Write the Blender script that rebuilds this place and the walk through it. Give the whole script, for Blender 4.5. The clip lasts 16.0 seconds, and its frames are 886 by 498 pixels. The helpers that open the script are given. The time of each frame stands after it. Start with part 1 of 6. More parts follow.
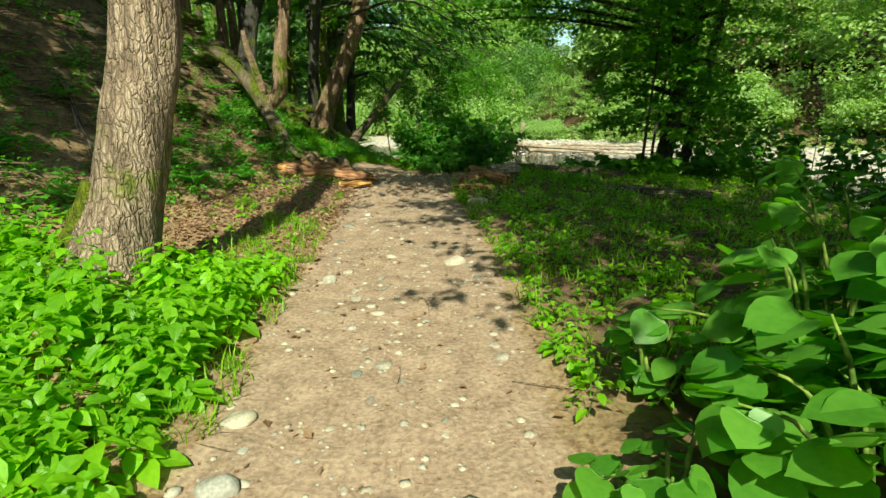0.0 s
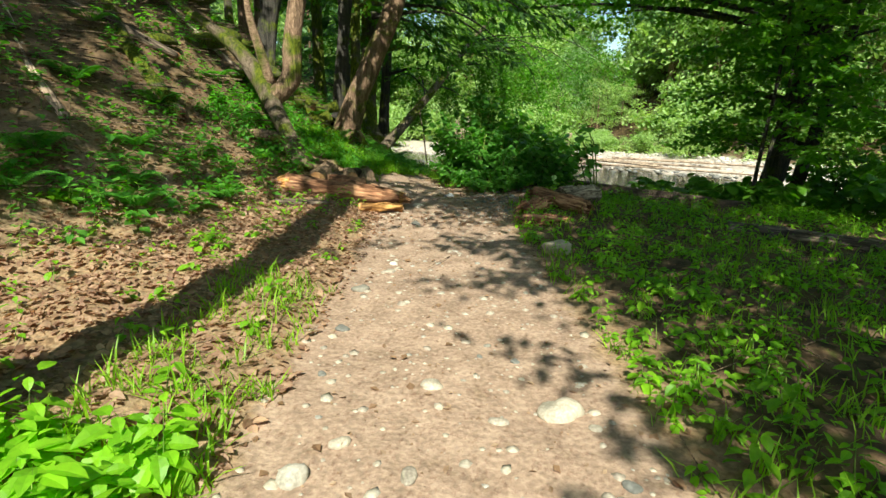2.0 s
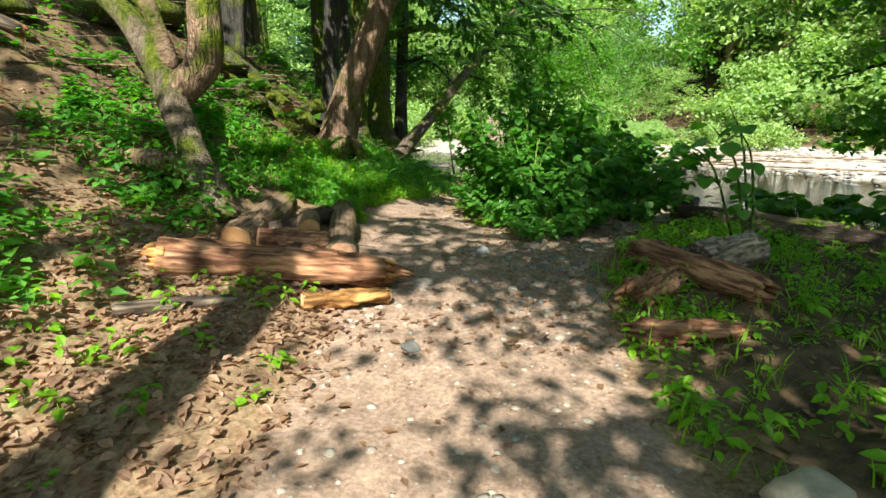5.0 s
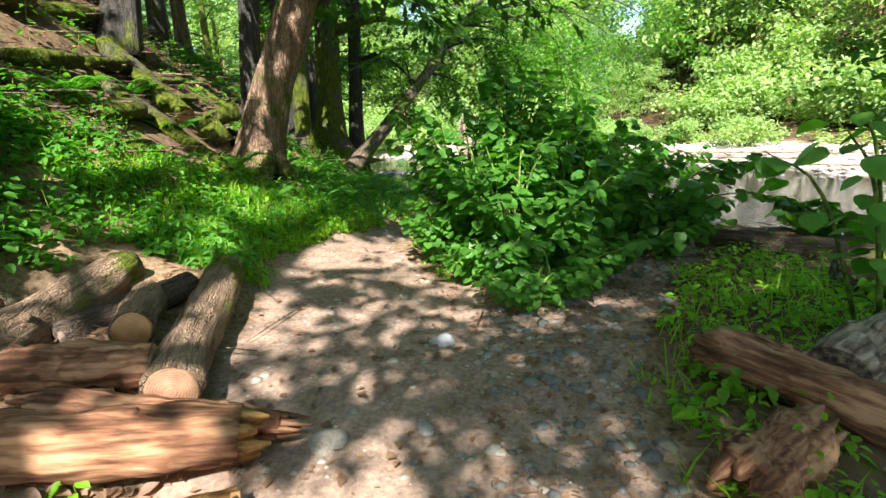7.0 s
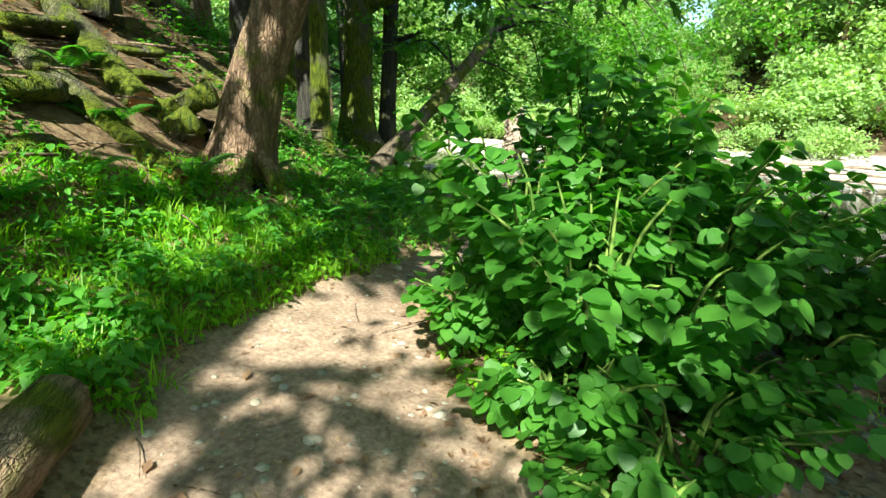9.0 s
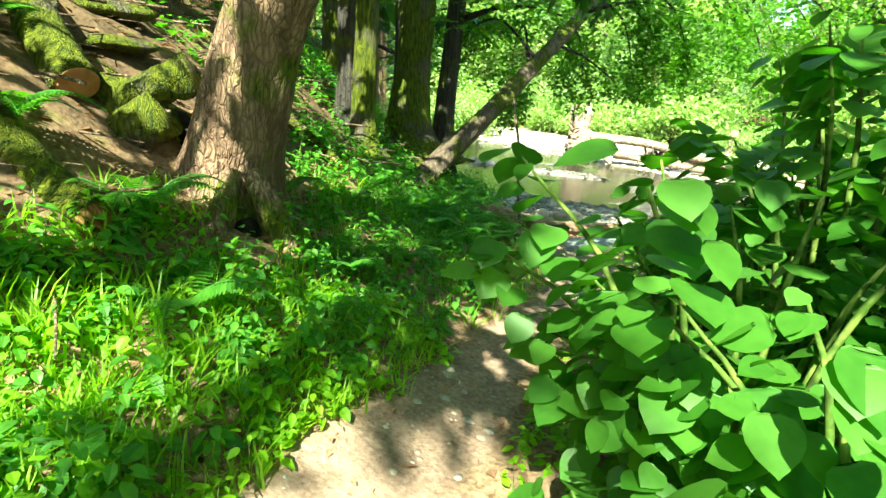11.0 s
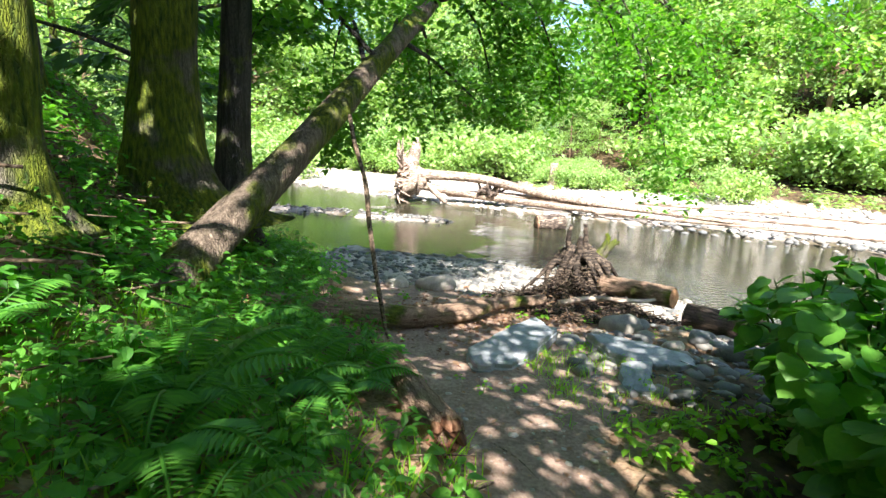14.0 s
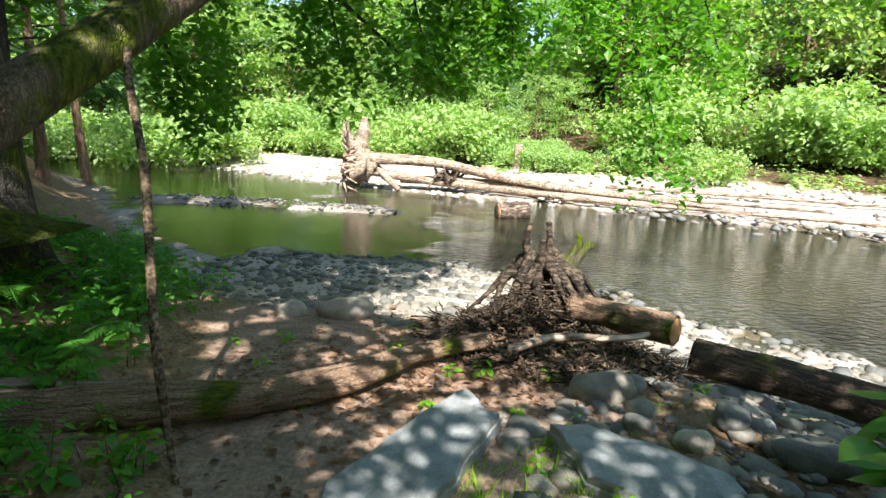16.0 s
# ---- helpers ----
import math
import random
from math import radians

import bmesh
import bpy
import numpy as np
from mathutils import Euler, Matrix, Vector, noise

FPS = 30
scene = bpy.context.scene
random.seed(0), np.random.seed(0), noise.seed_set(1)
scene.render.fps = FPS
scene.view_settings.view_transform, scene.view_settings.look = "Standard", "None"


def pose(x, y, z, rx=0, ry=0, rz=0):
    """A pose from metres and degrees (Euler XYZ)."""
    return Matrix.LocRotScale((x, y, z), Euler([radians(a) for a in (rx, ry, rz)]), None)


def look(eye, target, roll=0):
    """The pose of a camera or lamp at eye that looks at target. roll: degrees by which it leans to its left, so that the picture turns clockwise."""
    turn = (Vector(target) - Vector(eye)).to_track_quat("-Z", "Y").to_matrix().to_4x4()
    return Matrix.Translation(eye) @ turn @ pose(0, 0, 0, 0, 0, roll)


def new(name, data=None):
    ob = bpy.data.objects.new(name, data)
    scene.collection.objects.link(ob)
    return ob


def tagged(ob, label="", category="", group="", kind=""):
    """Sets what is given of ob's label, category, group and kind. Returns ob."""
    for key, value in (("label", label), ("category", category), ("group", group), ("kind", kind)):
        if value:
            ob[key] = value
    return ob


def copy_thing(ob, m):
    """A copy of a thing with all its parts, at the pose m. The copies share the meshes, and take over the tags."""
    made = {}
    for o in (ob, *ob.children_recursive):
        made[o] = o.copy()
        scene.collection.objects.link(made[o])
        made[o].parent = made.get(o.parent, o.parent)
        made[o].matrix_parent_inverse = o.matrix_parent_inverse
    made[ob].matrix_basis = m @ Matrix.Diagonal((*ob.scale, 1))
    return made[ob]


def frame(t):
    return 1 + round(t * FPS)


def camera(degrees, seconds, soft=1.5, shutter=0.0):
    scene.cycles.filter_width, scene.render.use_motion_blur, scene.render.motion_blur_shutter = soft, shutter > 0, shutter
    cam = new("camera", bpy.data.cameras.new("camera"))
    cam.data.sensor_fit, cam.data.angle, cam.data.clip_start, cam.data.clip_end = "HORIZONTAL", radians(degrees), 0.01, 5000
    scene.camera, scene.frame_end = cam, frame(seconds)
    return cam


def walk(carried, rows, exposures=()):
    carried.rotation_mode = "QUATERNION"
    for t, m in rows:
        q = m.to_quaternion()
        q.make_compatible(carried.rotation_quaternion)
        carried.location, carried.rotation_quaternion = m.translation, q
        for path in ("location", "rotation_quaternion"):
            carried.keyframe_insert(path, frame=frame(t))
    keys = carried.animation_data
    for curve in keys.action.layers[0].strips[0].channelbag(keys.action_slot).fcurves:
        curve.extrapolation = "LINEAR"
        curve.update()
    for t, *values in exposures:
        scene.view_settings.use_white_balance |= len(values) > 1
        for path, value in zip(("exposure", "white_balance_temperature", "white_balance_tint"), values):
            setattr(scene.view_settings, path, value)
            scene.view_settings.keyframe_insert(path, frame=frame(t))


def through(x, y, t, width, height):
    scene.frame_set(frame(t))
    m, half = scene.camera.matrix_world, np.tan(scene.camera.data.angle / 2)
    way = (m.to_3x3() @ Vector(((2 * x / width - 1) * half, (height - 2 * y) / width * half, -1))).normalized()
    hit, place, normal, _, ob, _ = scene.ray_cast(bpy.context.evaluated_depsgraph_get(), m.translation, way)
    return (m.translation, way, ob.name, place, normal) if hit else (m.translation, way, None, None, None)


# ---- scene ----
cam = camera(82.0, 16.0)
PATH = [
    (0, (0.304, -0.191, 1.469), (0.188, 1.737, 0.951), -0.4),
    (0.5, (0.15, 0.514, 1.432), (0.017, 2.445, 0.929), 0.0),
    (1, (0.062, 1.188, 1.44), (-0.122, 3.116, 0.941), 0.2),
    (1.5, (-0.093, 1.833, 1.4), (-0.301, 3.76, 0.91), 0.9),
    (2, (-0.21, 2.466, 1.397), (-0.44, 4.389, 0.899), 1.5),
    (2.5, (-0.289, 3.093, 1.434), (-0.58, 5.002, 0.91), 1.0),
    (3, (-0.421, 3.739, 1.401), (-0.731, 5.644, 0.879), 1.1),
    (3.5, (-0.465, 4.322, 1.389), (-0.796, 6.223, 0.864), 0.5),
    (4, (-0.471, 4.912, 1.421), (-0.849, 6.803, 0.891), -0.2),
    (4.2, (-0.505, 5.195, 1.415), (-0.901, 7.084, 0.892), 0.0),
    (6.3, (-0.686, 7.39, 1.446), (-0.976, 9.304, 0.945), -2.1),
    (6.5, (-0.709, 7.604, 1.412), (-0.996, 9.52, 0.915), -2.1),
    (7, (-0.715, 8.158, 1.415), (-0.992, 10.074, 0.913), -2.3),
    (7.5, (-0.746, 8.621, 1.408), (-1.047, 10.534, 0.908), -1.9),
    (8, (-0.846, 9.122, 1.386), (-1.174, 11.031, 0.887), -1.7),
    (10.5, (-1.327, 11.321, 1.713), (-1.869, 13.148, 1.104), 3.9),
    (11, (-1.643, 11.836, 1.623), (-2.213, 13.659, 1.03), 3.7),
    (11.5, (-1.993, 12.356, 1.604), (-2.562, 14.178, 1.009), 4.0),
    (12, (-2.302, 12.951, 1.526), (-2.809, 14.796, 0.946), 4.8),
    (12.5, (-2.489, 13.507, 1.484), (-2.868, 15.393, 0.94), 5.2),
    (13, (-2.616, 14.117, 1.422), (-2.841, 16.041, 0.924), 5.6),
    (13.5, (-2.611, 14.726, 1.385), (-2.676, 16.678, 0.953), 5.5),
    (14, (-2.537, 15.284, 1.333), (-2.456, 17.24, 0.925), 2.7),
    (14.5, (-2.371, 15.936, 1.26), (-2.164, 17.878, 0.831), 2.6),
    (15, (-2.154, 16.461, 1.225), (-1.952, 18.402, 0.791), 2.4),
    (15.5, (-1.997, 17.01, 1.176), (-1.793, 18.948, 0.726), 2.3),
    (16, (-1.807, 17.401, 1.188), (-1.611, 19.338, 0.727), 2.2),
]
EXPOSURES = [(0, 0.72, 7200, -19), (1, 0.9, 7000, -12), (2.5, 0.97, 6500, -4), (4, 1.02, 6400, -4), (6.5, 1.62, 6400, 9), (7.2, 1.68, 6150, 8), (8, 1.64, 6000, 0), (10.5, 2.0, 6800, -15), (11.5, 2.55, 6600, -17), (12.2, 2.55, 6200, -6), (13, 2.25, 5950, 4), (14.5, 1.95, 6150, 12), (16, 1.5, 6250, 7)]
walk(cam, [(t, look(eye, target, roll)) for t, eye, target, roll in PATH], EXPOSURES)

# ---- world, sun ----
world = bpy.data.worlds.new("sky")
scene.world = world
world.use_nodes = True
wn = world.node_tree.nodes
sky = wn.new("ShaderNodeTexSky")
sky.sky_type, sky.sun_disc = "NISHITA", False
SUN_EL, SUN_AZ = radians(48), radians(176)   # azimuth from +y, clockwise: where the sun stands
sky.sun_elevation, sky.sun_rotation = SUN_EL, SUN_AZ
world.node_tree.links.new(sky.outputs[0], wn["Background"].inputs[0])
wn["Background"].inputs[1].default_value = 0.11
sun = new("sun", bpy.data.lights.new("sun", "SUN"))
sun.data.energy, sun.data.angle, sun.data.color = 5.0, radians(0.55), (1.0, 0.95, 0.86)
to_sun = Vector((math.sin(SUN_AZ) * math.cos(SUN_EL), math.cos(SUN_AZ) * math.cos(SUN_EL), math.sin(SUN_EL)))
sun.matrix_world = look((0, 0, 30), Vector((0, 0, 30)) - to_sun)
scene.view_settings.exposure = 0.6  # start; walk() keys it


# ---- materials ----
def nodes_of(name):
    m = bpy.data.materials.new(name)
    m.use_nodes = True
    return m, m.node_tree.nodes, m.node_tree.links, m.node_tree.nodes["Principled BSDF"]


def ramp(nt, fac, stops):
    r = nt.nodes.new("ShaderNodeValToRGB")
    while len(r.color_ramp.elements) < len(stops):
        r.color_ramp.elements.new(0.5)
    for e, (p, c) in zip(r.color_ramp.elements, stops):
        e.position, e.color = p, (*c, 1)
    nt.links.new(fac, r.inputs[0])
    return r.outputs[0]


def tex(nt, kind, scale, detail=4.0, stretch=None, coords="Object", **more):
    c = nt.nodes.new("ShaderNodeTexCoord")
    src = c.outputs[coords]
    if stretch:
        mp = nt.nodes.new("ShaderNodeMapping")
        mp.inputs["Scale"].default_value = stretch
        nt.links.new(src, mp.inputs[0])
        src = mp.outputs[0]
    n = nt.nodes.new(kind)
    nt.links.new(src, n.inputs["Vector"])
    n.inputs["Scale"].default_value = scale
    if "Detail" in n.inputs:
        n.inputs["Detail"].default_value = detail
    for k, v in more.items():
        n.inputs[k].default_value = v
    return n


def mix(nt, fac, a, b, mode="MIX"):
    n = nt.nodes.new("ShaderNodeMix")
    n.data_type, n.blend_type = "RGBA", mode
    for sock, v in ((n.inputs[0], fac), (n.inputs[6], a), (n.inputs[7], b)):
        if isinstance(v, (int, float)):
            sock.default_value = v
        elif isinstance(v, tuple):
            sock.default_value = (*v, 1)
        else:
            nt.links.new(v, sock)
    return n.outputs[2]


def bump(nt, b, height, strength=0.5, dist=0.02):
    n = nt.nodes.new("ShaderNodeBump")
    n.inputs["Strength"].default_value, n.inputs["Distance"].default_value = strength, dist
    nt.links.new(height, n.inputs["Height"])
    nt.links.new(n.outputs[0], b.inputs["Normal"])


def leaf_mat(name, dark, light, through, gloss=0.45, scale=0.7):
    """Leaves: varied from leaf to leaf, part of the light passes through."""
    m, ns, ln, b = nodes_of(name)
    nt = m.node_tree
    g = ns.new("ShaderNodeNewGeometry")
    patch = tex(nt, "ShaderNodeTexNoise", scale, 2, coords="Object")
    add = ns.new("ShaderNodeMath")
    add.operation = "MULTIPLY_ADD"
    ln.new(g.outputs["Random Per Island"], add.inputs[0])
    add.inputs[1].default_value = 0.65
    sub = ns.new("ShaderNodeMath")
    sub.operation = "MULTIPLY_ADD"
    ln.new(patch.outputs[0], sub.inputs[0])
    sub.inputs[1].default_value, sub.inputs[2].default_value = 0.9, -0.28
    ln.new(sub.outputs[0], add.inputs[2])
    col = ramp(nt, add.outputs[0], [(0.0, dark), (0.55, tuple((a + c) / 2 for a, c in zip(dark, light))), (1.0, light)])
    veins = tex(nt, "ShaderNodeTexNoise", 38, 3)
    col = mix(nt, 0.22, col, ramp(nt, veins.outputs[0], [(0.3, dark), (0.7, light)]))
    ln.new(col, b.inputs["Base Color"])
    b.inputs["Roughness"].default_value = gloss
    b.inputs["Specular IOR Level"].default_value = 0.35
    tr = ns.new("ShaderNodeBsdfTranslucent")
    ln.new(mix(nt, 1.0, col, through, "MULTIPLY"), tr.inputs[0])
    ms = ns.new("ShaderNodeMixShader")
    ms.inputs[0].default_value = 0.42
    ln.new(b.outputs[0], ms.inputs[1])
    ln.new(tr.outputs[0], ms.inputs[2])
    ln.new(ms.outputs[0], ns["Material Output"].inputs[0])
    return m


YG = (2.0, 2.35, 0.42)
leaf_herb = leaf_mat("leaf_herb", (0.07, 0.19, 0.012), (0.27, 0.5, 0.025), YG)
leaf_grass = leaf_mat("leaf_grass", (0.09, 0.2, 0.012), (0.32, 0.5, 0.035), YG)
leaf_knot = leaf_mat("leaf_knotweed", (0.05, 0.17, 0.015), (0.19, 0.38, 0.06), (1.8, 2.2, 0.55), 0.4)
# knotweed leaf again, darkened to hold the shade of the fork bush
leaf_knot_shade = leaf_mat("leaf_knot_shade", (0.035, 0.13, 0.014), (0.12, 0.28, 0.04), (1.7, 2.1, 0.55), 0.42)
leaf_fern = leaf_mat("leaf_fern", (0.045, 0.16, 0.025), (0.15, 0.35, 0.04), YG)
leaf_canopy = leaf_mat("leaf_canopy", (0.045, 0.13, 0.015), (0.14, 0.3, 0.025), YG)
leaf_hemlock = leaf_mat("leaf_hemlock", (0.025, 0.075, 0.02), (0.08, 0.16, 0.03), (1.5, 1.8, 0.6))
# far leaves paler and bluer: the haze of distance is put into their colour
leaf_far_hazed = leaf_mat("leaf_far_hazed", (0.13, 0.23, 0.07), (0.44, 0.56, 0.22), (1.8, 1.9, 0.75), 0.5, 0.25)
leaf_far_dark_hazed = leaf_mat("leaf_far_dark_hazed", (0.08, 0.16, 0.07), (0.27, 0.39, 0.18), (1.6, 1.8, 0.8), 0.5, 0.25)
leaf_dead = leaf_mat("leaf_dead", (0.1, 0.05, 0.03), (0.48, 0.31, 0.19), (1.1, 0.8, 0.5), 0.6)

leaf_rust = leaf_mat("leaf_rust", (0.13, 0.055, 0.034), (0.66, 0.45, 0.31), (1.1, 0.8, 0.5), 0.5, 3.0)
leaf_chip = leaf_mat("leaf_chip", (0.17, 0.1, 0.065), (0.52, 0.38, 0.26), (1.1, 0.8, 0.5), 0.6)


def bark_mat(name, dark, light, moss=0.0, fine=9.0, gold=(0.22, 0.25, 0.02), grain_axis=(1, 1, 0.25)):
    m, ns, ln, b = nodes_of(name)
    nt = m.node_tree
    c = ns.new("ShaderNodeTexCoord")

    warp = tex(nt, "ShaderNodeTexNoise", 7, 3)
    mp = ns.new("ShaderNodeMapping")
    mp.inputs["Scale"].default_value = grain_axis
    ln.new(c.outputs["Object"], mp.inputs[0])
    moved = mix(nt, 0.07, mp.outputs[0], warp.outputs["Color"], "ADD")

    def scales(size, width):
        """Bark scales parted by cracks, 0 in the crack."""
        n = ns.new("ShaderNodeTexVoronoi")
        n.feature = "DISTANCE_TO_EDGE"
        n.inputs["Scale"].default_value = size
        ln.new(moved, n.inputs["Vector"])
        return ramp(nt, n.outputs[0], [(0.0, (0.12, 0.12, 0.12)), (width, (0.7, 0.7, 0.7)), (width * 3, (1, 1, 1))])
    plates = mix(nt, 0.9, scales(fine * 4.6, 0.11), mix(nt, 0.5, scales(fine * 9.5, 0.14), (1.0, 1.0, 1.0)), "MULTIPLY")
    grain = tex(nt, "ShaderNodeTexNoise", 30, 8, grain_axis)
    wide = tex(nt, "ShaderNodeTexNoise", 1.7, 4)
    ridges = tex(nt, "ShaderNodeTexNoise", fine * 2.6, 3, tuple(q * q if q < 1 else 1.0 for q in grain_axis))
    h = mix(nt, 0.3, plates, grain.outputs[0])
    h = mix(nt, 0.36, h, ramp(nt, ridges.outputs[0], [(0.4, (0.0, 0.0, 0.0)), (0.5, (0.75, 0.75, 0.75)), (0.6, (1, 1, 1))]))
    col = ramp(nt, h, [(0.25, tuple(x * 0.35 for x in dark)), (0.5, dark), (0.85, light)])
    col = mix(nt, 0.4, col, mix(nt, wide.outputs[0], dark, light))
    if moss:
        z = ns.new("ShaderNodeSeparateXYZ")
        ln.new(c.outputs["Object"], z.inputs[0])
        patch = tex(nt, "ShaderNodeTexNoise", 2.6, 5)
        mo = ns.new("ShaderNodeMapRange")
        mo.inputs[1].default_value, mo.inputs[2].default_value = 0.62 - 0.25 * moss, 0.74 - 0.25 * moss
        ln.new(patch.outputs[0], mo.inputs[0])
        mc = ramp(nt, grain.outputs[0], [(0.3, (0.035, 0.06, 0.012)), (0.7, gold)])
        col = mix(nt, mo.outputs[0], col, mc)
    ln.new(col, b.inputs["Base Color"])
    b.inputs["Roughness"].default_value = 0.9
    b.inputs["Specular IOR Level"].default_value = 0.2
    bump(nt, b, h, 1.0, 0.05)
    return m


bark_pine = bark_mat("bark_shaggy", (0.19, 0.125, 0.09), (0.5, 0.37, 0.29), 0.25, 5.6, grain_axis=(1, 1, 0.27))
bark_hem = bark_mat("bark_hemlock", (0.17, 0.1, 0.065), (0.48, 0.32, 0.215), 0.36, 6.0, grain_axis=(1, 1, 0.3))
bark_dark = bark_mat("bark_dark", (0.05, 0.045, 0.04), (0.15, 0.13, 0.11), 0.3, 10)
bark_moss = bark_mat("bark_mossy", (0.1, 0.085, 0.06), (0.27, 0.23, 0.17), 1.0, 11)
bark_log = bark_mat("bark_log", (0.29, 0.18, 0.115), (0.6, 0.41, 0.28), 0.22, 14, grain_axis=(0.28, 1, 1))
bark_fork = bark_mat("bark_patchy_moss", (0.14, 0.1, 0.07), (0.38, 0.29, 0.21), 0.62, 10)
bark_wet = bark_mat("bark_wet_log", (0.08, 0.055, 0.042), (0.24, 0.17, 0.125), 0.15, 15, grain_axis=(0.28, 1, 1))


def wood_mat(name, dark, light, stretch=(0.1, 1, 1), scale=30):
    m, ns, ln, b = nodes_of(name)
    nt = m.node_tree
    n1 = tex(nt, "ShaderNodeTexNoise", scale, 7, stretch)
    n2 = tex(nt, "ShaderNodeTexNoise", 5, 6, (0.5, 1, 1))
    col = ramp(nt, n1.outputs[0], [(0.36, tuple(x * 0.4 for x in dark)), (0.48, dark), (0.64, light)])
    col = mix(nt, 0.6, col, ramp(nt, n2.outputs[0], [(0.38, (0.3, 0.27, 0.25)), (0.6, (1.15, 1.1, 1.0))]), "MULTIPLY")
    ln.new(col, b.inputs["Base Color"])
    b.inputs["Roughness"].default_value = 0.85
    b.inputs["Specular IOR Level"].default_value = 0.2
    bump(nt, b, n1.outputs[0], 0.7, 0.015)
    return m


wood_cut = wood_mat("wood_cut", (0.33, 0.16, 0.055), (0.62, 0.36, 0.14))
wood_rot = wood_mat("wood_rotten", (0.25, 0.115, 0.065), (0.52, 0.29, 0.17))
wood_grey = wood_mat("wood_bleached", (0.3, 0.22, 0.17), (0.6, 0.49, 0.39))
wood_wet = wood_mat("wood_weathered", (0.1, 0.075, 0.06), (0.3, 0.23, 0.18))
wood_dark = wood_mat("wood_dark_brown", (0.045, 0.034, 0.027), (0.16, 0.12, 0.09))
# near-black, stands in for the shade inside the root hollows
hollow_shade = wood_mat("hollow_shade_black", (0.008, 0.007, 0.006), (0.025, 0.02, 0.016))
twig_mat = wood_mat("twig", (0.13, 0.09, 0.06), (0.34, 0.25, 0.18), (1, 1, 1), 40)
twig_dark = wood_mat("twig_dark", (0.05, 0.036, 0.026), (0.2, 0.145, 0.105), (1, 1, 1), 40)
stem_mat = wood_mat("green_stem", (0.1, 0.18, 0.03), (0.26, 0.34, 0.08), (1, 1, 1), 14)


def stone_mat(name, stops, speckle=0.3):
    m, ns, ln, b = nodes_of(name)
    nt = m.node_tree
    g = ns.new("ShaderNodeNewGeometry")
    oi = ns.new("ShaderNodeObjectInfo")
    s = ns.new("ShaderNodeMath")
    ln.new(g.outputs["Random Per Island"], s.inputs[0])
    ln.new(oi.outputs["Random"], s.inputs[1])
    f = ns.new("ShaderNodeMath")
    f.operation = "FRACT"
    ln.new(s.outputs[0], f.inputs[0])
    base = ramp(nt, f.outputs[0], stops)
    n1 = tex(nt, "ShaderNodeTexNoise", 9, 8)
    n2 = tex(nt, "ShaderNodeTexNoise", 70, 5)
    col = mix(nt, 0.55, base, ramp(nt, n1.outputs[0], [(0.36, (0.35, 0.33, 0.3)), (0.62, (1.05, 1.02, 0.97))]), "MULTIPLY")
    col = mix(nt, speckle, col, ramp(nt, n2.outputs[0], [(0.3, (0.12, 0.11, 0.1)), (0.7, (0.62, 0.58, 0.52))]))
    ln.new(col, b.inputs["Base Color"])
    b.inputs["Roughness"].default_value = 0.75
    bump(nt, b, n1.outputs[0], 0.5, 0.02)
    return m


def ring_mat(name, dark, light):
    """Sawn end grain: growth rings about the log's axis, with radial checks."""
    m, ns, ln, b = nodes_of(name)
    nt = m.node_tree
    w = tex(nt, "ShaderNodeTexWave", 26, 3, Distortion=6.0)
    w.wave_type, w.rings_direction = "RINGS", "X"
    n = tex(nt, "ShaderNodeTexNoise", 9, 6)
    col = mix(nt, 0.2, ramp(nt, n.outputs[0], [(0.35, dark), (0.65, light)]), ramp(nt, w.outputs["Fac"], [(0.1, dark), (0.7, light)]))
    ln.new(col, b.inputs["Base Color"])
    b.inputs["Roughness"].default_value = 0.85
    bump(nt, b, w.outputs["Fac"], 0.4, 0.004)
    return m


ring_tan = ring_mat("end_grain_tan", (0.36, 0.16, 0.06), (0.62, 0.34, 0.15))
ring_rust = ring_mat("end_grain_rust", (0.22, 0.1, 0.055), (0.5, 0.29, 0.17))
stone_path = stone_mat("stone_path", [(0, (0.28, 0.22, 0.17)), (0.35, (0.4, 0.33, 0.26)), (0.7, (0.5, 0.42, 0.32)), (1, (0.3, 0.28, 0.26))])
stone_river = stone_mat("stone_river", [(0, (0.085, 0.083, 0.08)), (0.35, (0.165, 0.16, 0.15)), (0.7, (0.25, 0.215, 0.165)), (1, (0.12, 0.13, 0.135))], 0.12)
stone_slate = stone_mat("stone_slate", [(0, (0.25, 0.265, 0.29)), (1, (0.33, 0.345, 0.365))], 0.15)
stone_tan = stone_mat("stone_tan", [(0, (0.42, 0.33, 0.24)), (1, (0.5, 0.41, 0.3))], 0.12)
stone_bar = stone_mat("stone_bar", [(0, (0.45, 0.4, 0.36)), (0.5, (0.6, 0.55, 0.5)), (1, (0.68, 0.63, 0.56))])


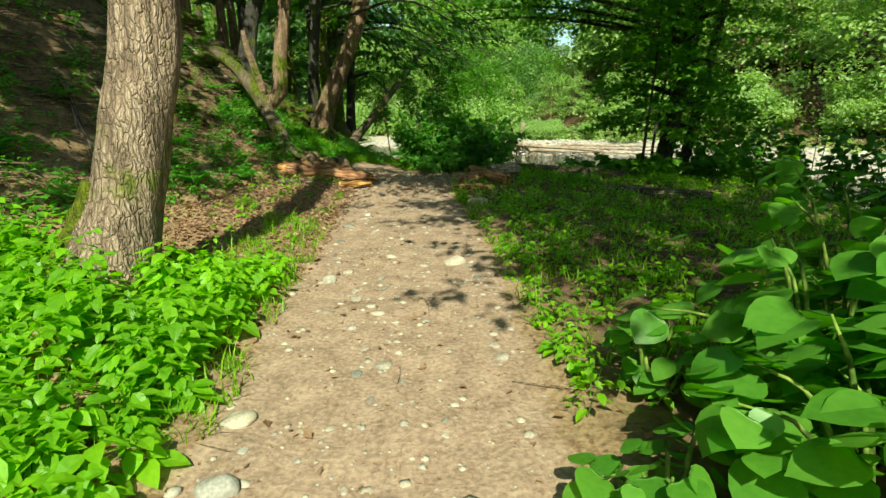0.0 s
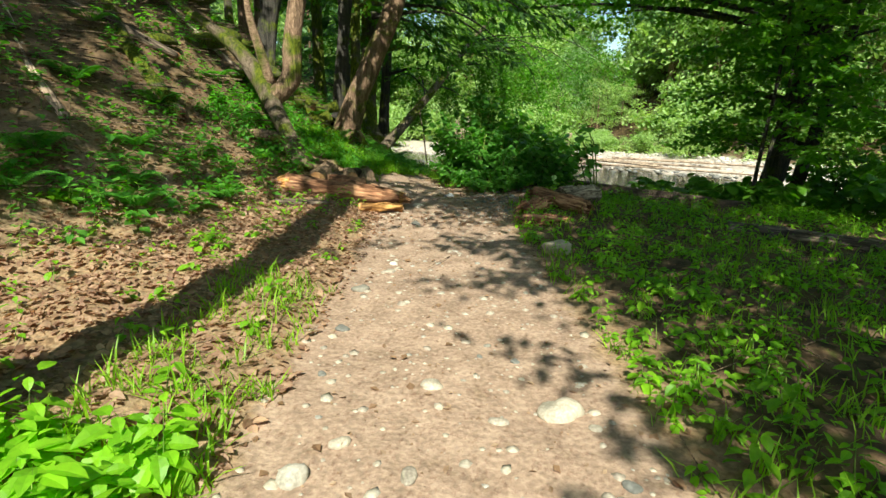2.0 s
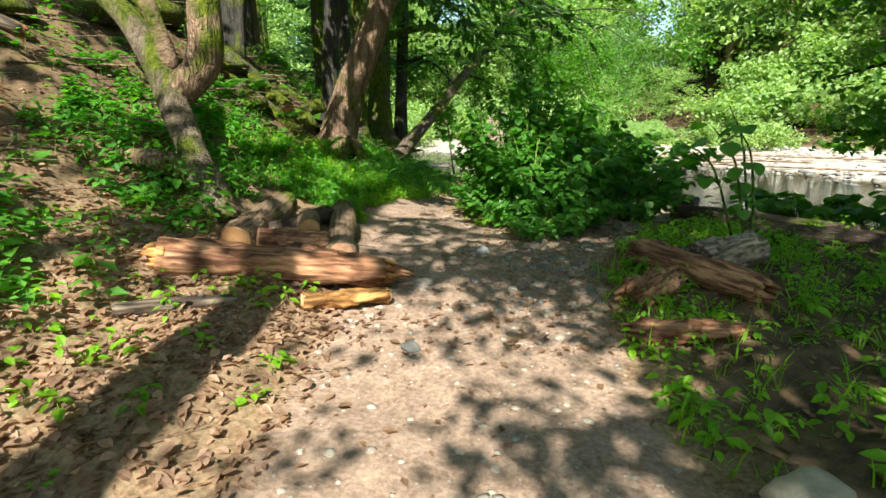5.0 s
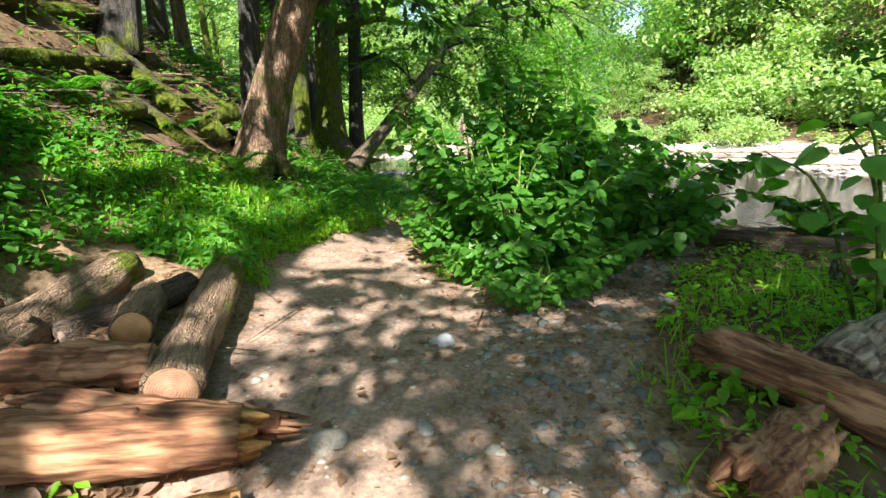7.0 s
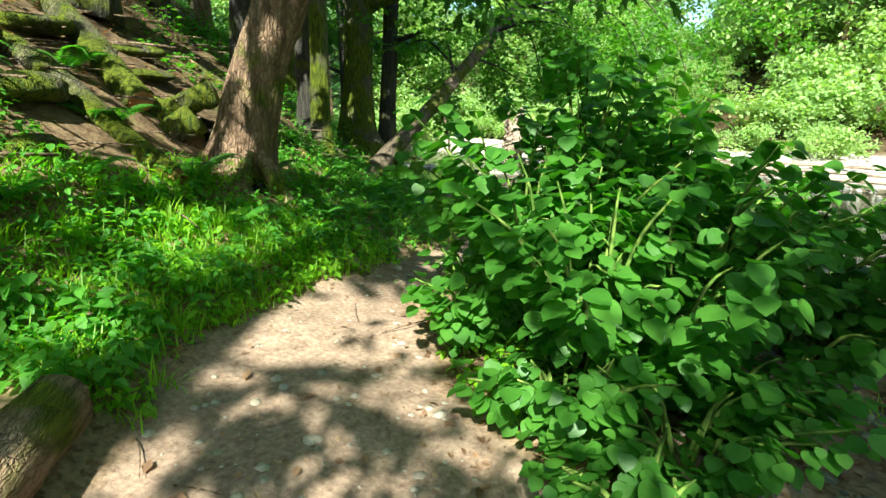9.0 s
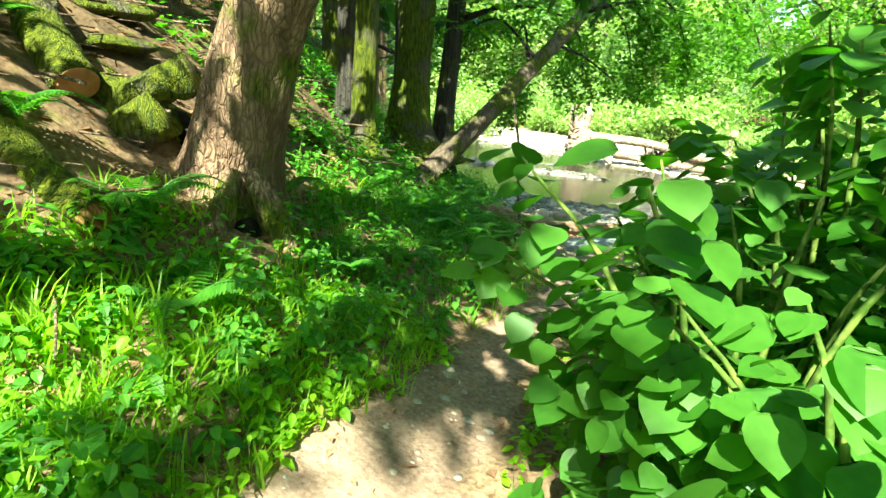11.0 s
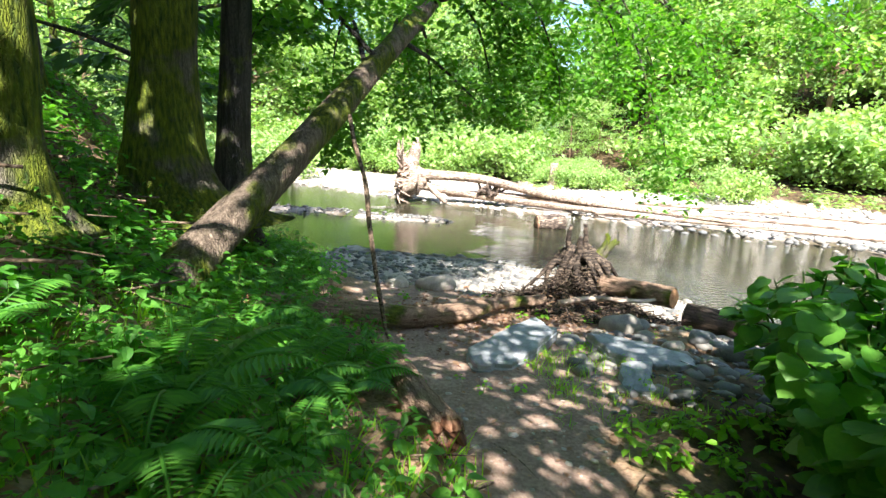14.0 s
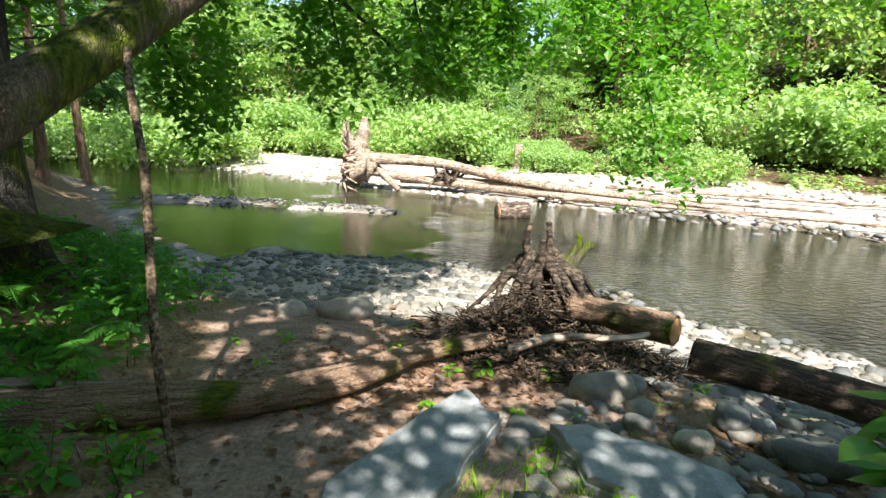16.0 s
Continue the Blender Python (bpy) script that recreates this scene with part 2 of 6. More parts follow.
def ground_mat():
    m, ns, ln, b = nodes_of("ground")
    nt = m.node_tree
    a = ns.new("ShaderNodeAttribute")
    a.attribute_name = "cover"           # red: trodden earth, green: gravel, blue: moss and humus
    rgb = ns.new("ShaderNodeSeparateColor")
    ln.new(a.outputs["Color"], rgb.inputs[0])
    fine = tex(nt, "ShaderNodeTexNoise", 34, 9)
    mid = tex(nt, "ShaderNodeTexNoise", 6, 7)
    wide = tex(nt, "ShaderNodeTexNoise", 0.9, 4)
    cell = tex(nt, "ShaderNodeTexVoronoi", 26)
    pebble = tex(nt, "ShaderNodeTexVoronoi", 13)
    litter = ramp(nt, cell.outputs["Color"], [(0.1, (0.06, 0.033, 0.02)), (0.45, (0.15, 0.088, 0.05)), (0.75, (0.26, 0.165, 0.095)), (0.95, (0.38, 0.27, 0.17))])
    litter = mix(nt, 0.5, litter, ramp(nt, fine.outputs[0], [(0.38, (0.035, 0.022, 0.015)), (0.6, (0.27, 0.17, 0.1))]))
    soil = ramp(nt, mid.outputs[0], [(0.36, (0.11, 0.06, 0.04)), (0.5, (0.245, 0.15, 0.108)), (0.64, (0.38, 0.262, 0.198))])
    soil = mix(nt, 0.5, soil, ramp(nt, fine.outputs[0], [(0.36, (0.06, 0.034, 0.024)), (0.5, (0.24, 0.148, 0.106)), (0.64, (0.43, 0.305, 0.23))]))
    chips = tex(nt, "ShaderNodeTexVoronoi", 60, stretch=(1, 0.55, 1))
    soil = mix(nt, 0.35, soil, ramp(nt, chips.outputs["Color"], [(0.15, (0.1, 0.06, 0.04)), (0.5, (0.27, 0.18, 0.14)), (0.85, (0.42, 0.32, 0.25))]))
    gravel = ramp(nt, pebble.outputs["Color"], [(0.1, (0.16, 0.145, 0.13)), (0.5, (0.32, 0.285, 0.25)), (0.9, (0.5, 0.45, 0.4))])
    gravel = mix(nt, 0.3, gravel, soil)
    wet = mix(nt, 0.6, ramp(nt, pebble.outputs["Color"], [(0.1, (0.03, 0.027, 0.016)), (0.9, (0.17, 0.13, 0.075))]), (0.055, 0.045, 0.022))
    gravel = mix(nt, rgb.outputs[2], gravel, wet)
    humus = ramp(nt, mid.outputs[0], [(0.38, (0.025, 0.018, 0.011)), (0.5, (0.09, 0.058, 0.034)), (0.58, (0.14, 0.085, 0.05)), (0.68, (0.09, 0.1, 0.02))])
    litter = mix(nt, rgb.outputs[2], litter, humus)

    def edged(mask):
        q = ns.new("ShaderNodeMath")
        q.operation = "MULTIPLY_ADD"
        ln.new(mid.outputs[0], q.inputs[0])
        q.inputs[1].default_value = 1.1
        ln.new(mask, q.inputs[2])
        r = ns.new("ShaderNodeMapRange")
        r.inputs[1].default_value, r.inputs[2].default_value = 0.85, 1.2
        ln.new(q.outputs[0], r.inputs[0])
        return r.outputs[0]
    col = mix(nt, edged(rgb.outputs[0]), litter, soil)
    col = mix(nt, edged(rgb.outputs[1]), col, gravel)
    col = mix(nt, 0.25, col, mix(nt, wide.outputs[0], (0.6, 0.55, 0.5), (1.3, 1.25, 1.2)), "MULTIPLY")
    ln.new(col, b.inputs["Base Color"])
    b.inputs["Roughness"].default_value = 0.95
    b.inputs["Specular IOR Level"].default_value = 0.15
    bump(nt, b, mix(nt, 0.3, fine.outputs[0], cell.outputs["Distance"]), 0.6, 0.016)
    return m


def water_mat():
    m, ns, ln, b = nodes_of("stream_water")
    nt = m.node_tree
    n1 = tex(nt, "ShaderNodeTexNoise", 6.5, 3, (1, 1.8, 1))
    n2 = tex(nt, "ShaderNodeTexNoise", 0.35, 3)
    rip = ns.new("ShaderNodeMath")
    rip.operation = "MULTIPLY"
    ln.new(n1.outputs[0], rip.inputs[0])
    xy = ns.new("ShaderNodeSeparateXYZ")
    cc = ns.new("ShaderNodeTexCoord")
    ln.new(cc.outputs["Object"], xy.inputs[0])
    fast = ns.new("ShaderNodeMath")      # the riffle lies towards +x
    fast.operation = "MULTIPLY_ADD"
    ln.new(xy.outputs[0], fast.inputs[0])
    fast.inputs[1].default_value = 0.05
    ln.new(n2.outputs[0], fast.inputs[2])
    ln.new(ramp(nt, fast.outputs[0], [(0.42, (0.05, 0.05, 0.05)), (0.62, (1, 1, 1))]), rip.inputs[1])
    b.inputs["Base Color"].default_value = (0.09, 0.125, 0.11, 1)
    b.inputs["Roughness"].default_value = 0.03
    b.inputs["IOR"].default_value = 1.33
    b.inputs["Transmission Weight"].default_value = 1.0
    bump(nt, b, rip.outputs[0], 1.0, 0.16)
    return m


ground_m, water_m = ground_mat(), water_mat()

# ---- shape of the land ----
WATER = -1.25
PATH_LINE = np.array([(-30, 0.6), (-5, 0.2), (0, 0.0), (2.2, -0.13), (5.8, -0.55), (6.8, -0.68), (9.2, -1.06), (10.9, -1.3), (12.2, -2.1), (13.4, -2.32), (15, -2.15), (16.7, -1.88), (18.5, -1.8), (20, -1.6), (60, -1.6)], float)
PATH_HALF = np.array([(-30, 0.6), (0, 0.65), (5, 0.85), (9, 0.8), (10.7, 1.0), (11.6, 0.75), (12.6, 0.45), (13.5, 0.22), (15, 0.1), (16.7, 0.12), (18, 0.32), (20, 1.2), (22, 1.8), (60, 2)], float)
PATH_Z = np.array([(-30, 0.3), (-5, 0), (8.5, 0), (10.5, 0.12), (12, 0.1), (13.4, 0.04), (15, -0.12), (16.6, -0.3), (17.5, -0.36), (19, -0.46), (20.5, -0.6), (22.7, -0.82), (26, -1.15), (60, -1.2)], float)
HILL_FOOT = np.array([(-60, -5), (-10, -4.2), (0, -4.1), (5, -4.2), (8, -3.7), (10.5, -3.2), (12.5, -3.1), (14.5, -3.2), (16.5, -3.4), (18.5, -3.9), (22, -4.5), (26, -5.7), (30, -8.8), (36, -12.5), (42, -17), (60, -45), (200, -150)], float)
NEAR_SHORE = np.array([(14, -60), (11, 0), (9, 10), (6, 16.5), (4.3, 19), (3.2, 22), (1.8, 23.8), (0, 25.6), (-1.4, 26.4), (-4, 27.0), (-6, 26.8), (-8, 30), (-12, 36), (-25, 46), (-120, 130)], float)
FAR_SHORE = np.array([(40, -60), (26, 0), (18, 15), (13, 25), (10.7, 29.5), (6.9, 33), (1.5, 35), (-3.3, 38.2), (-7.5, 42), (-11, 44.5), (-16, 50), (-25, 60), (-120, 150)], float)
SPIT = np.array([(-9, 33.8), (-5, 33), (-2.3, 32.2)], float)


def to_line(x, y, line):
    """Distance to a polyline, and the side (positive on its right)."""
    best, side = np.full(x.shape, 1e9), np.zeros(x.shape)
    for (ax, ay), (bx, by) in zip(line[:-1], line[1:]):
        dx, dy = bx - ax, by - ay
        u = np.clip(((x - ax) * dx + (y - ay) * dy) / (dx * dx + dy * dy), 0, 1)
        d = np.hypot(x - ax - u * dx, y - ay - u * dy)
        s = (x - ax) * dy - (y - ay) * dx
        near = d < best
        best, side = np.where(near, d, best), np.where(near, np.sign(s), side)
    return best, side


def smooth(a, b, v):
    u = np.clip((v - a) / (b - a), 0, 1)
    return u * u * (3 - 2 * u)


def lumps(x, y, size, seed=0.0):
    """Cheap smooth unevenness."""
    k = 6.283 / size
    return (np.sin(k * x + 1.7 * np.sin(k * 0.7 * y + seed)) * np.cos(k * 0.9 * y + 1.3 * np.sin(k * 0.6 * x + 2 * seed)))


def valley(x, y):
    """1 along the gap in the far hills through which the sky shows."""
    a = np.degrees(np.arctan2(x + 2, np.maximum(y - 12, 1e-3)))
    return np.exp(-((a - 13.5) / 5.0) ** 2)


def land(x, y):
    """Height of the ground and its cover: earth, gravel, humus."""
    x, y = np.atleast_1d(np.asarray(x, float)), np.atleast_1d(np.asarray(y, float))
    px, pw = np.interp(y, PATH_LINE[:, 0], PATH_LINE[:, 1]), np.interp(y, PATH_HALF[:, 0], PATH_HALF[:, 1])
    pz, foot = np.interp(y, PATH_Z[:, 0], PATH_Z[:, 1]), np.interp(y, HILL_FOOT[:, 0], HILL_FOOT[:, 1])
    off = x - px
    left, right = np.maximum(0, -off - pw), np.maximum(0, off - pw)
    h = pz + 0.07 * np.minimum(left, 4) + 0.06 * smooth(0, 0.5, left) + 0.05 * smooth(0, 0.6, right) - 0.04 * np.minimum(right, 6)
    up = (foot - x) / 0.55
    rise = 0.55 * np.where(up > 20, up, np.log1p(np.exp(np.minimum(up, 20))))
    h = h + 24 * (1 - np.exp(-0.8 * rise / 24))
    dn, sn = to_line(x, y, NEAR_SHORE)
    df, sf = to_line(x, y, FAR_SHORE)
    s, f = dn * sn, df * sf * 1.0
    # the near bank runs down to the water
    reach = np.interp(y, [0, 16, 20, 24, 40], [2.5, 2.5, 3.5, 5, 3])
    k = smooth(0, 1, 1 + s / reach)
    low = h < 1.5
    h = np.where((s < 0) & low, h * (1 - k) + (WATER + 0.02) * k, h)
    bed = WATER - 0.32 * smooth(0, 2.2, s) * smooth(0, 2.0, -f) + 0.02
    h = np.where(s >= 0, bed, h)
    bar = WATER + 0.02 + 0.5 * smooth(0, 7, f) + 0.25 * np.maximum(0, f - 7) * smooth(7, 14, f) * 0.3
    wood = 26 * (1 - np.exp(-0.42 * np.maximum(0, f - 16) / 26)) * (1 - 0.85 * valley(x, y))
    h = np.where((f > 0) & (s > 0), bar + wood, h)
    ds, _ = to_line(x, y, SPIT)
    h = np.where(ds < 1.2, np.maximum(h, WATER + 0.1 - 0.25 * smooth(0.2, 1.2, ds)), h)
    wild = smooth(0, 0.6, left + right)
    h = h + wild * (0.05 * lumps(x, y, 1.7) + 0.03 * lumps(x, y, 0.62, 2)) + 0.015 * lumps(x, y, 1.3, 4) + 0.006 * lumps(x, y, 0.47, 1)
    h = h + smooth(1, 6, rise) * (0.35 * lumps(x, y, 5.3, 3) + 0.12 * lumps(x, y, 1.9, 5))
    earth = 1 - smooth(-0.15, 0.35, left + right)
    fork, _ = to_line(x, y, np.array([(-0.5, 10.8), (0.2, 12.6), (1.4, 15), (2.4, 17.5)]))
    earth = np.maximum(earth, 0.9 * (1 - smooth(0.2, 0.65, fork)))
    gravel = np.clip(smooth(-4.5, -1.5, s) * smooth(17, 20, y) + smooth(-1.2, -0.2, s), 0, 1) * np.where((f > 9), 0, 1)
    gravel = gravel * np.where(s < 0, 1 - smooth(0.08, 0.4, rise), 1)
    gravel = np.where(ds < 1.3, 1, gravel)
    humus = smooth(0.2, 2.0, rise) * 0.7 + smooth(0.1, 0.8, right) * 0.85 + smooth(7, 10, f)
    humus = np.where(gravel > 0.3, smooth(-0.25, 0.3, s) * smooth(0, 0.4, WATER + 0.06 - h + 0.3) * np.where(h < WATER + 0.03, 1, 0), humus)
    earth = np.where(gravel > 0.5, 0, earth)
    return h, earth, gravel, np.clip(humus, 0, 1)


def height(x, y):
    return float(land(x, y)[0][0])


def graded(lo, hi, step, far_lo, far_hi, grow=1.18):
    a = list(np.arange(lo, hi, step))
    d, v = step, a[-1]
    while v < far_hi:
        d *= grow
        v += d
        a.append(v)
    d, v, b = step, a[0], []
    while v > far_lo:
        d *= grow
        v -= d
        b.append(v)
    return np.array(b[::-1] + a)


def mesh_of(name, verts, faces, smooth_shade=True):
    """A mesh from arrays: verts n x 3, faces m x k."""
    me = bpy.data.meshes.new(name)
    verts, faces = np.asarray(verts, np.float32), np.asarray(faces, np.int32)
    n, k = faces.shape
    me.vertices.add(len(verts))
    me.vertices.foreach_set("co", verts.ravel())
    me.loops.add(n * k)
    me.loops.foreach_set("vertex_index", faces.ravel())
    me.polygons.add(n)
    me.polygons.foreach_set("loop_start", np.arange(0, n * k, k, dtype=np.int32))
    me.polygons.foreach_set("use_smooth", np.full(n, smooth_shade))
    me.update(calc_edges=True)
    return me


def piece(name, verts, faces, mat, parent=None, label="", smooth_shade=True):
    ob = new(name, mesh_of(name, verts, faces, smooth_shade))
    ob.data.materials.append(mat)
    ob.parent = parent
    return tagged(ob, label)


gx = graded(-7, 6, 0.11, -420, 420)
gy = graded(-1, 27, 0.11, -300, 620)
GX, GY = np.meshgrid(gx, gy)
hz, ea, gr, hu = land(GX.ravel(), GY.ravel())
nx, ny = len(gx), len(gy)
ii = (np.arange(ny - 1)[:, None] * nx + np.arange(nx - 1)[None, :]).ravel()
ground = piece("ground", np.stack([GX.ravel(), GY.ravel(), hz], 1), np.stack([ii, ii + 1, ii + nx + 1, ii + nx], 1), ground_m)
tagged(ground, "trodden dirt trail, leaf litter and gravel on sloping woodland ground", "ground", kind="structure")
att = ground.data.color_attributes.new("cover", "FLOAT_COLOR", "POINT")
att.data.foreach_set("color", np.stack([ea, gr, hu, np.ones_like(ea)], 1).astype(np.float32).ravel())
wx = np.array([-130, -60, -20, -8, 0, 6, 12, 20, 45])
wv = np.array([(x, y, WATER) for y in (-60, 0, 20, 30, 45, 150) for x in wx])
wi = (np.arange(5)[:, None] * len(wx) + np.arange(len(wx) - 1)[None, :]).ravel()
water = piece("water", wv, np.stack([wi, wi + 1, wi + len(wx) + 1, wi + len(wx)], 1), water_m)
water.visible_shadow = False
tagged(water, "shallow clear stream with ripples and green reflections", "stream", kind="structure")

# ---- builders ----
rng = np.random.default_rng(7)


def empty(name, label, category, loc=(0, 0, 0), group="", kind=""):
    e = new(name)
    e.location = loc
    return tagged(e, label, category, group, kind)


def spline(points, n):
    """A smooth line through points, with n samples."""
    p = np.array(points, float)
    p = np.vstack([2 * p[0] - p[1], p, 2 * p[-1] - p[-2]])
    t = np.linspace(0, len(p) - 3 - 1e-6, n)
    i = t.astype(int)
    u = (t - i)[:, None]
    a, b, c, d = p[i], p[i + 1], p[i + 2], p[i + 3]
    return 0.5 * (2 * b + (c - a) * u + (2 * a - 5 * b + 4 * c - d) * u ** 2 + (3 * b - a - 3 * c + d) * u ** 3)


def tube(points, radii, seg=12, rings=24, rough=0.06, lobes=0.0, seed=0, capped=True, ridge=0.0):
    """A round, uneven stem along points: verts and quad faces."""
    c = spline(points, rings)
    r = np.interp(np.linspace(0, 1, rings), np.linspace(0, 1, len(radii)), radii)
    d = np.gradient(c, axis=0)
    d /= np.linalg.norm(d, axis=1)[:, None] + 1e-9
    ref = np.array([0.0, 0.0, 1.0]) if abs(d[:, 2]).mean() < 0.8 else np.array([1.0, 0.0, 0.0])
    s = np.cross(d, ref)
    s /= np.linalg.norm(s, axis=1)[:, None] + 1e-9
    q = np.cross(d, s)
    a = np.linspace(0, 2 * np.pi, seg, endpoint=False)
    along = np.linspace(0, 1, rings)[:, None]
    wob = 1 + rough * (np.sin(3 * a + seed + 9 * along) + 0.7 * np.sin(5 * a - 2 * seed + 21 * along) + 0.5 * np.sin(2 * a + 4 * seed - 35 * along))
    if ridge:
        wob = wob + ridge * np.abs(np.sin(seg * 0.21 * a + 1.5 * np.sin(30 * along + seed)))
    if lobes:
        wob = wob + lobes * np.exp(-along * 16) * (0.6 + np.maximum(0, np.sin(4 * a + seed)) + 0.5 * np.maximum(0, np.sin(7 * a + 2 * seed)))
    v = c[:, None, :] + (r[:, None] * wob)[:, :, None] * (np.cos(a)[None, :, None] * s[:, None, :] + np.sin(a)[None, :, None] * q[:, None, :])
    i = np.arange(rings - 1)[:, None] * seg
    j = np.arange(seg)[None, :]
    k = (j + 1) % seg
    f = np.stack([i + j, i + k, i + seg + k, i + seg + j], -1).reshape(-1, 4)
    v = v.reshape(-1, 3)
    if capped:
        n, jj = len(v), np.arange(seg)
        kk = (jj + 1) % seg
        v = np.vstack([v, c[0] + 0.01 * (v[:seg] - c[0]), c[-1] + 0.01 * (v[-seg:] - c[-1])])
        last = (rings - 1) * seg
        f = np.vstack([f, np.stack([n + jj, n + kk, kk, jj], 1), np.stack([last + jj, last + kk, n + seg + kk, n + seg + jj], 1)])
    return v, f


def tube_part(name, points, radii, mat, parent=None, label="", **kw):
    v, f = tube(points, radii, **kw)
    ob = piece(name, v, f, mat, parent, label)
    ob.data.validate()
    return ob


def join(pairs):
    vs, fs, n = [], [], 0
    for v, f in pairs:
        vs.append(v)
        fs.append(f + n)
        n += len(v)
    return np.vstack(vs), np.vstack(fs)


# leaf outlines: x across, y from the stalk to the tip, folded a little along the middle
def leaf_shape(half, fold=0.18, droop=0.25):
    """half: (y, x) of the right edge from base to tip, without the two ends."""
    ys = [0.0] + [y for y, _ in half] + [1.0]
    mid = [(0, y, -droop * y * y) for y in ys]
    rt = [(x, y, fold * x - droop * y * y) for y, x in half]
    lf = [(-x, y, fold * x - droop * y * y) for y, x in half]
    v = np.array(mid + rt + lf, float)
    m, n = len(ys), len(half)
    f = []
    for o, flip in ((m, 0), (m + n, 1)):
        f.append((0, o, 1, 1) if not flip else (0, 1, o, o))
        for i in range(n - 1):
            f.append((1 + i, o + i, o + i + 1, 2 + i) if not flip else (1 + i, 2 + i, o + i + 1, o + i))
        f.append((n, o + n - 1, n + 1, n + 1) if not flip else (n, n + 1, o + n - 1, o + n - 1))
    tri = []
    for q in f:
        tri.append(q[:3])
        if q[3] != q[2]:
            tri.append((q[0], q[2], q[3]))
    return v, np.array(tri)


HEART = leaf_shape([(-0.05, 0.22), (0.06, 0.41), (0.26, 0.52), (0.48, 0.5), (0.7, 0.36), (0.86, 0.17), (0.94, 0.06)], 0.07, 0.16)
OVAL = leaf_shape([(0.2, 0.24), (0.5, 0.31), (0.8, 0.17)], 0.25, 0.3)
DIAMOND = (np.array([(0, 0, 0), (0.32, 0.45, 0.05), (0, 1, -0.12), (-0.32, 0.45, 0.05)], float), np.array([(0, 1, 2), (0, 2, 3)]))
BLADE = (np.array([(-0.03, 0, 0), (0.03, 0, 0), (-0.025, 0.5, 0.02), (0.025, 0.5, 0.02), (0, 1, -0.15)], float), np.array([(0, 1, 3), (0, 3, 2), (2, 3, 4)]))
SPRAY = (np.array([(0, 0, 0), (0.16, 0.3, 0.0), (0.1, 0.35, -0.02), (0.22, 0.62, -0.05), (0.09, 0.62, -0.05), (0, 1, -0.15), (-0.09, 0.62, -0.05), (-0.22, 0.62, -0.05), (-0.1, 0.35, -0.02), (-0.16, 0.3, 0.0)], float),
         np.array([(0, 1, 2), (0, 2, 8), (0, 8, 9), (2, 3, 4), (2, 4, 6), (2, 6, 8), (8, 6, 7), (4, 5, 6)]))


def scatter(shape, pos, yaw, pitch, size, roll=None):
    """Many copies of a leaf in one mesh: yaw the way it points, pitch how far the tip rises (radians)."""
    v, f = shape
    n = len(pos)
    roll = np.zeros(n) if roll is None else roll
    cy, sy, cp, sp, cr, sr = np.cos(yaw), np.sin(yaw), np.cos(pitch), np.sin(pitch), np.cos(roll), np.sin(roll)
    ydir = np.stack([cy * cp, sy * cp, sp], 1)
    side = np.stack([sy, -cy, np.zeros(n)], 1)
    up = np.cross(side, ydir)
    x2 = side * cr[:, None] + up * sr[:, None]
    z2 = -side * sr[:, None] + up * cr[:, None]
    size = np.broadcast_to(size, (n,))
    loc = v[None, :, :] * size[:, None, None]
    w = pos[:, None, :] + loc[:, :, 0:1] * x2[:, None] + loc[:, :, 1:2] * ydir[:, None] + loc[:, :, 2:3] * z2[:, None]
    fi = f[None] + (np.arange(n) * len(v))[:, None, None]
    return w.reshape(-1, 3), fi.reshape(-1, 3)


def rnd(n, lo=0.0, hi=1.0):
    return rng.uniform(lo, hi, n)


def stone_shape(seed, flat=0.7, detail=2, rough=0.16):
    bm = bmesh.new()
    bmesh.ops.create_icosphere(bm, subdivisions=detail, radius=1.0)
    r = random.Random(seed)
    off = Vector((r.uniform(0, 50), r.uniform(0, 50), r.uniform(0, 50)))
    for v in bm.verts:
        d = 1 + rough * 2.2 * noise.noise(v.co * 0.9 + off) + rough * 0.6 * noise.noise(v.co * 2.6 + off)
        v.co = v.co * d
        v.co.z *= flat
    vs = np.array([v.co[:] for v in bm.verts])
    fs = np.array([[v.index for v in f.verts] for f in bm.faces])
    bm.free()
    return vs, fs


STONES = [stone_shape(i, random.Random(i).uniform(0.5, 0.8), 1, 0.2) for i in range(6)]
STONES_FINE = [stone_shape(20 + i, random.Random(i).uniform(0.5, 0.85), 3, 0.2) for i in range(6)]


def stones_in(n, xs, ys, sizes, keep, sink=0.35, shapes=None):
    """Stones strewn over the ground where keep(x, y, earth, gravel, humus) holds."""
    x, y = rnd(n, *xs), rnd(n, *ys)
    h, e, g, hu2 = land(x, y)
    ok = keep(x, y, e, g, hu2)
    x, y, h = x[ok], y[ok], h[ok]
    size = sizes[0] * (sizes[1] / sizes[0]) ** (rnd(len(x)) ** 2.2)
    out = []
    kind = rng.integers(0, len(STONES), len(x))
    for k, (v, f) in enumerate(shapes or STONES):
        m = kind == k
        if m.any():
            out.append(scatter((v * np.array([1, 1.25, 0.8]), f), np.stack([x[m], y[m], h[m] + size[m] * (0.45 - sink)], 1), rnd(m.sum(), 0, 6.28), rnd(m.sum(), -0.2, 0.2), size[m]))
    return join(out)


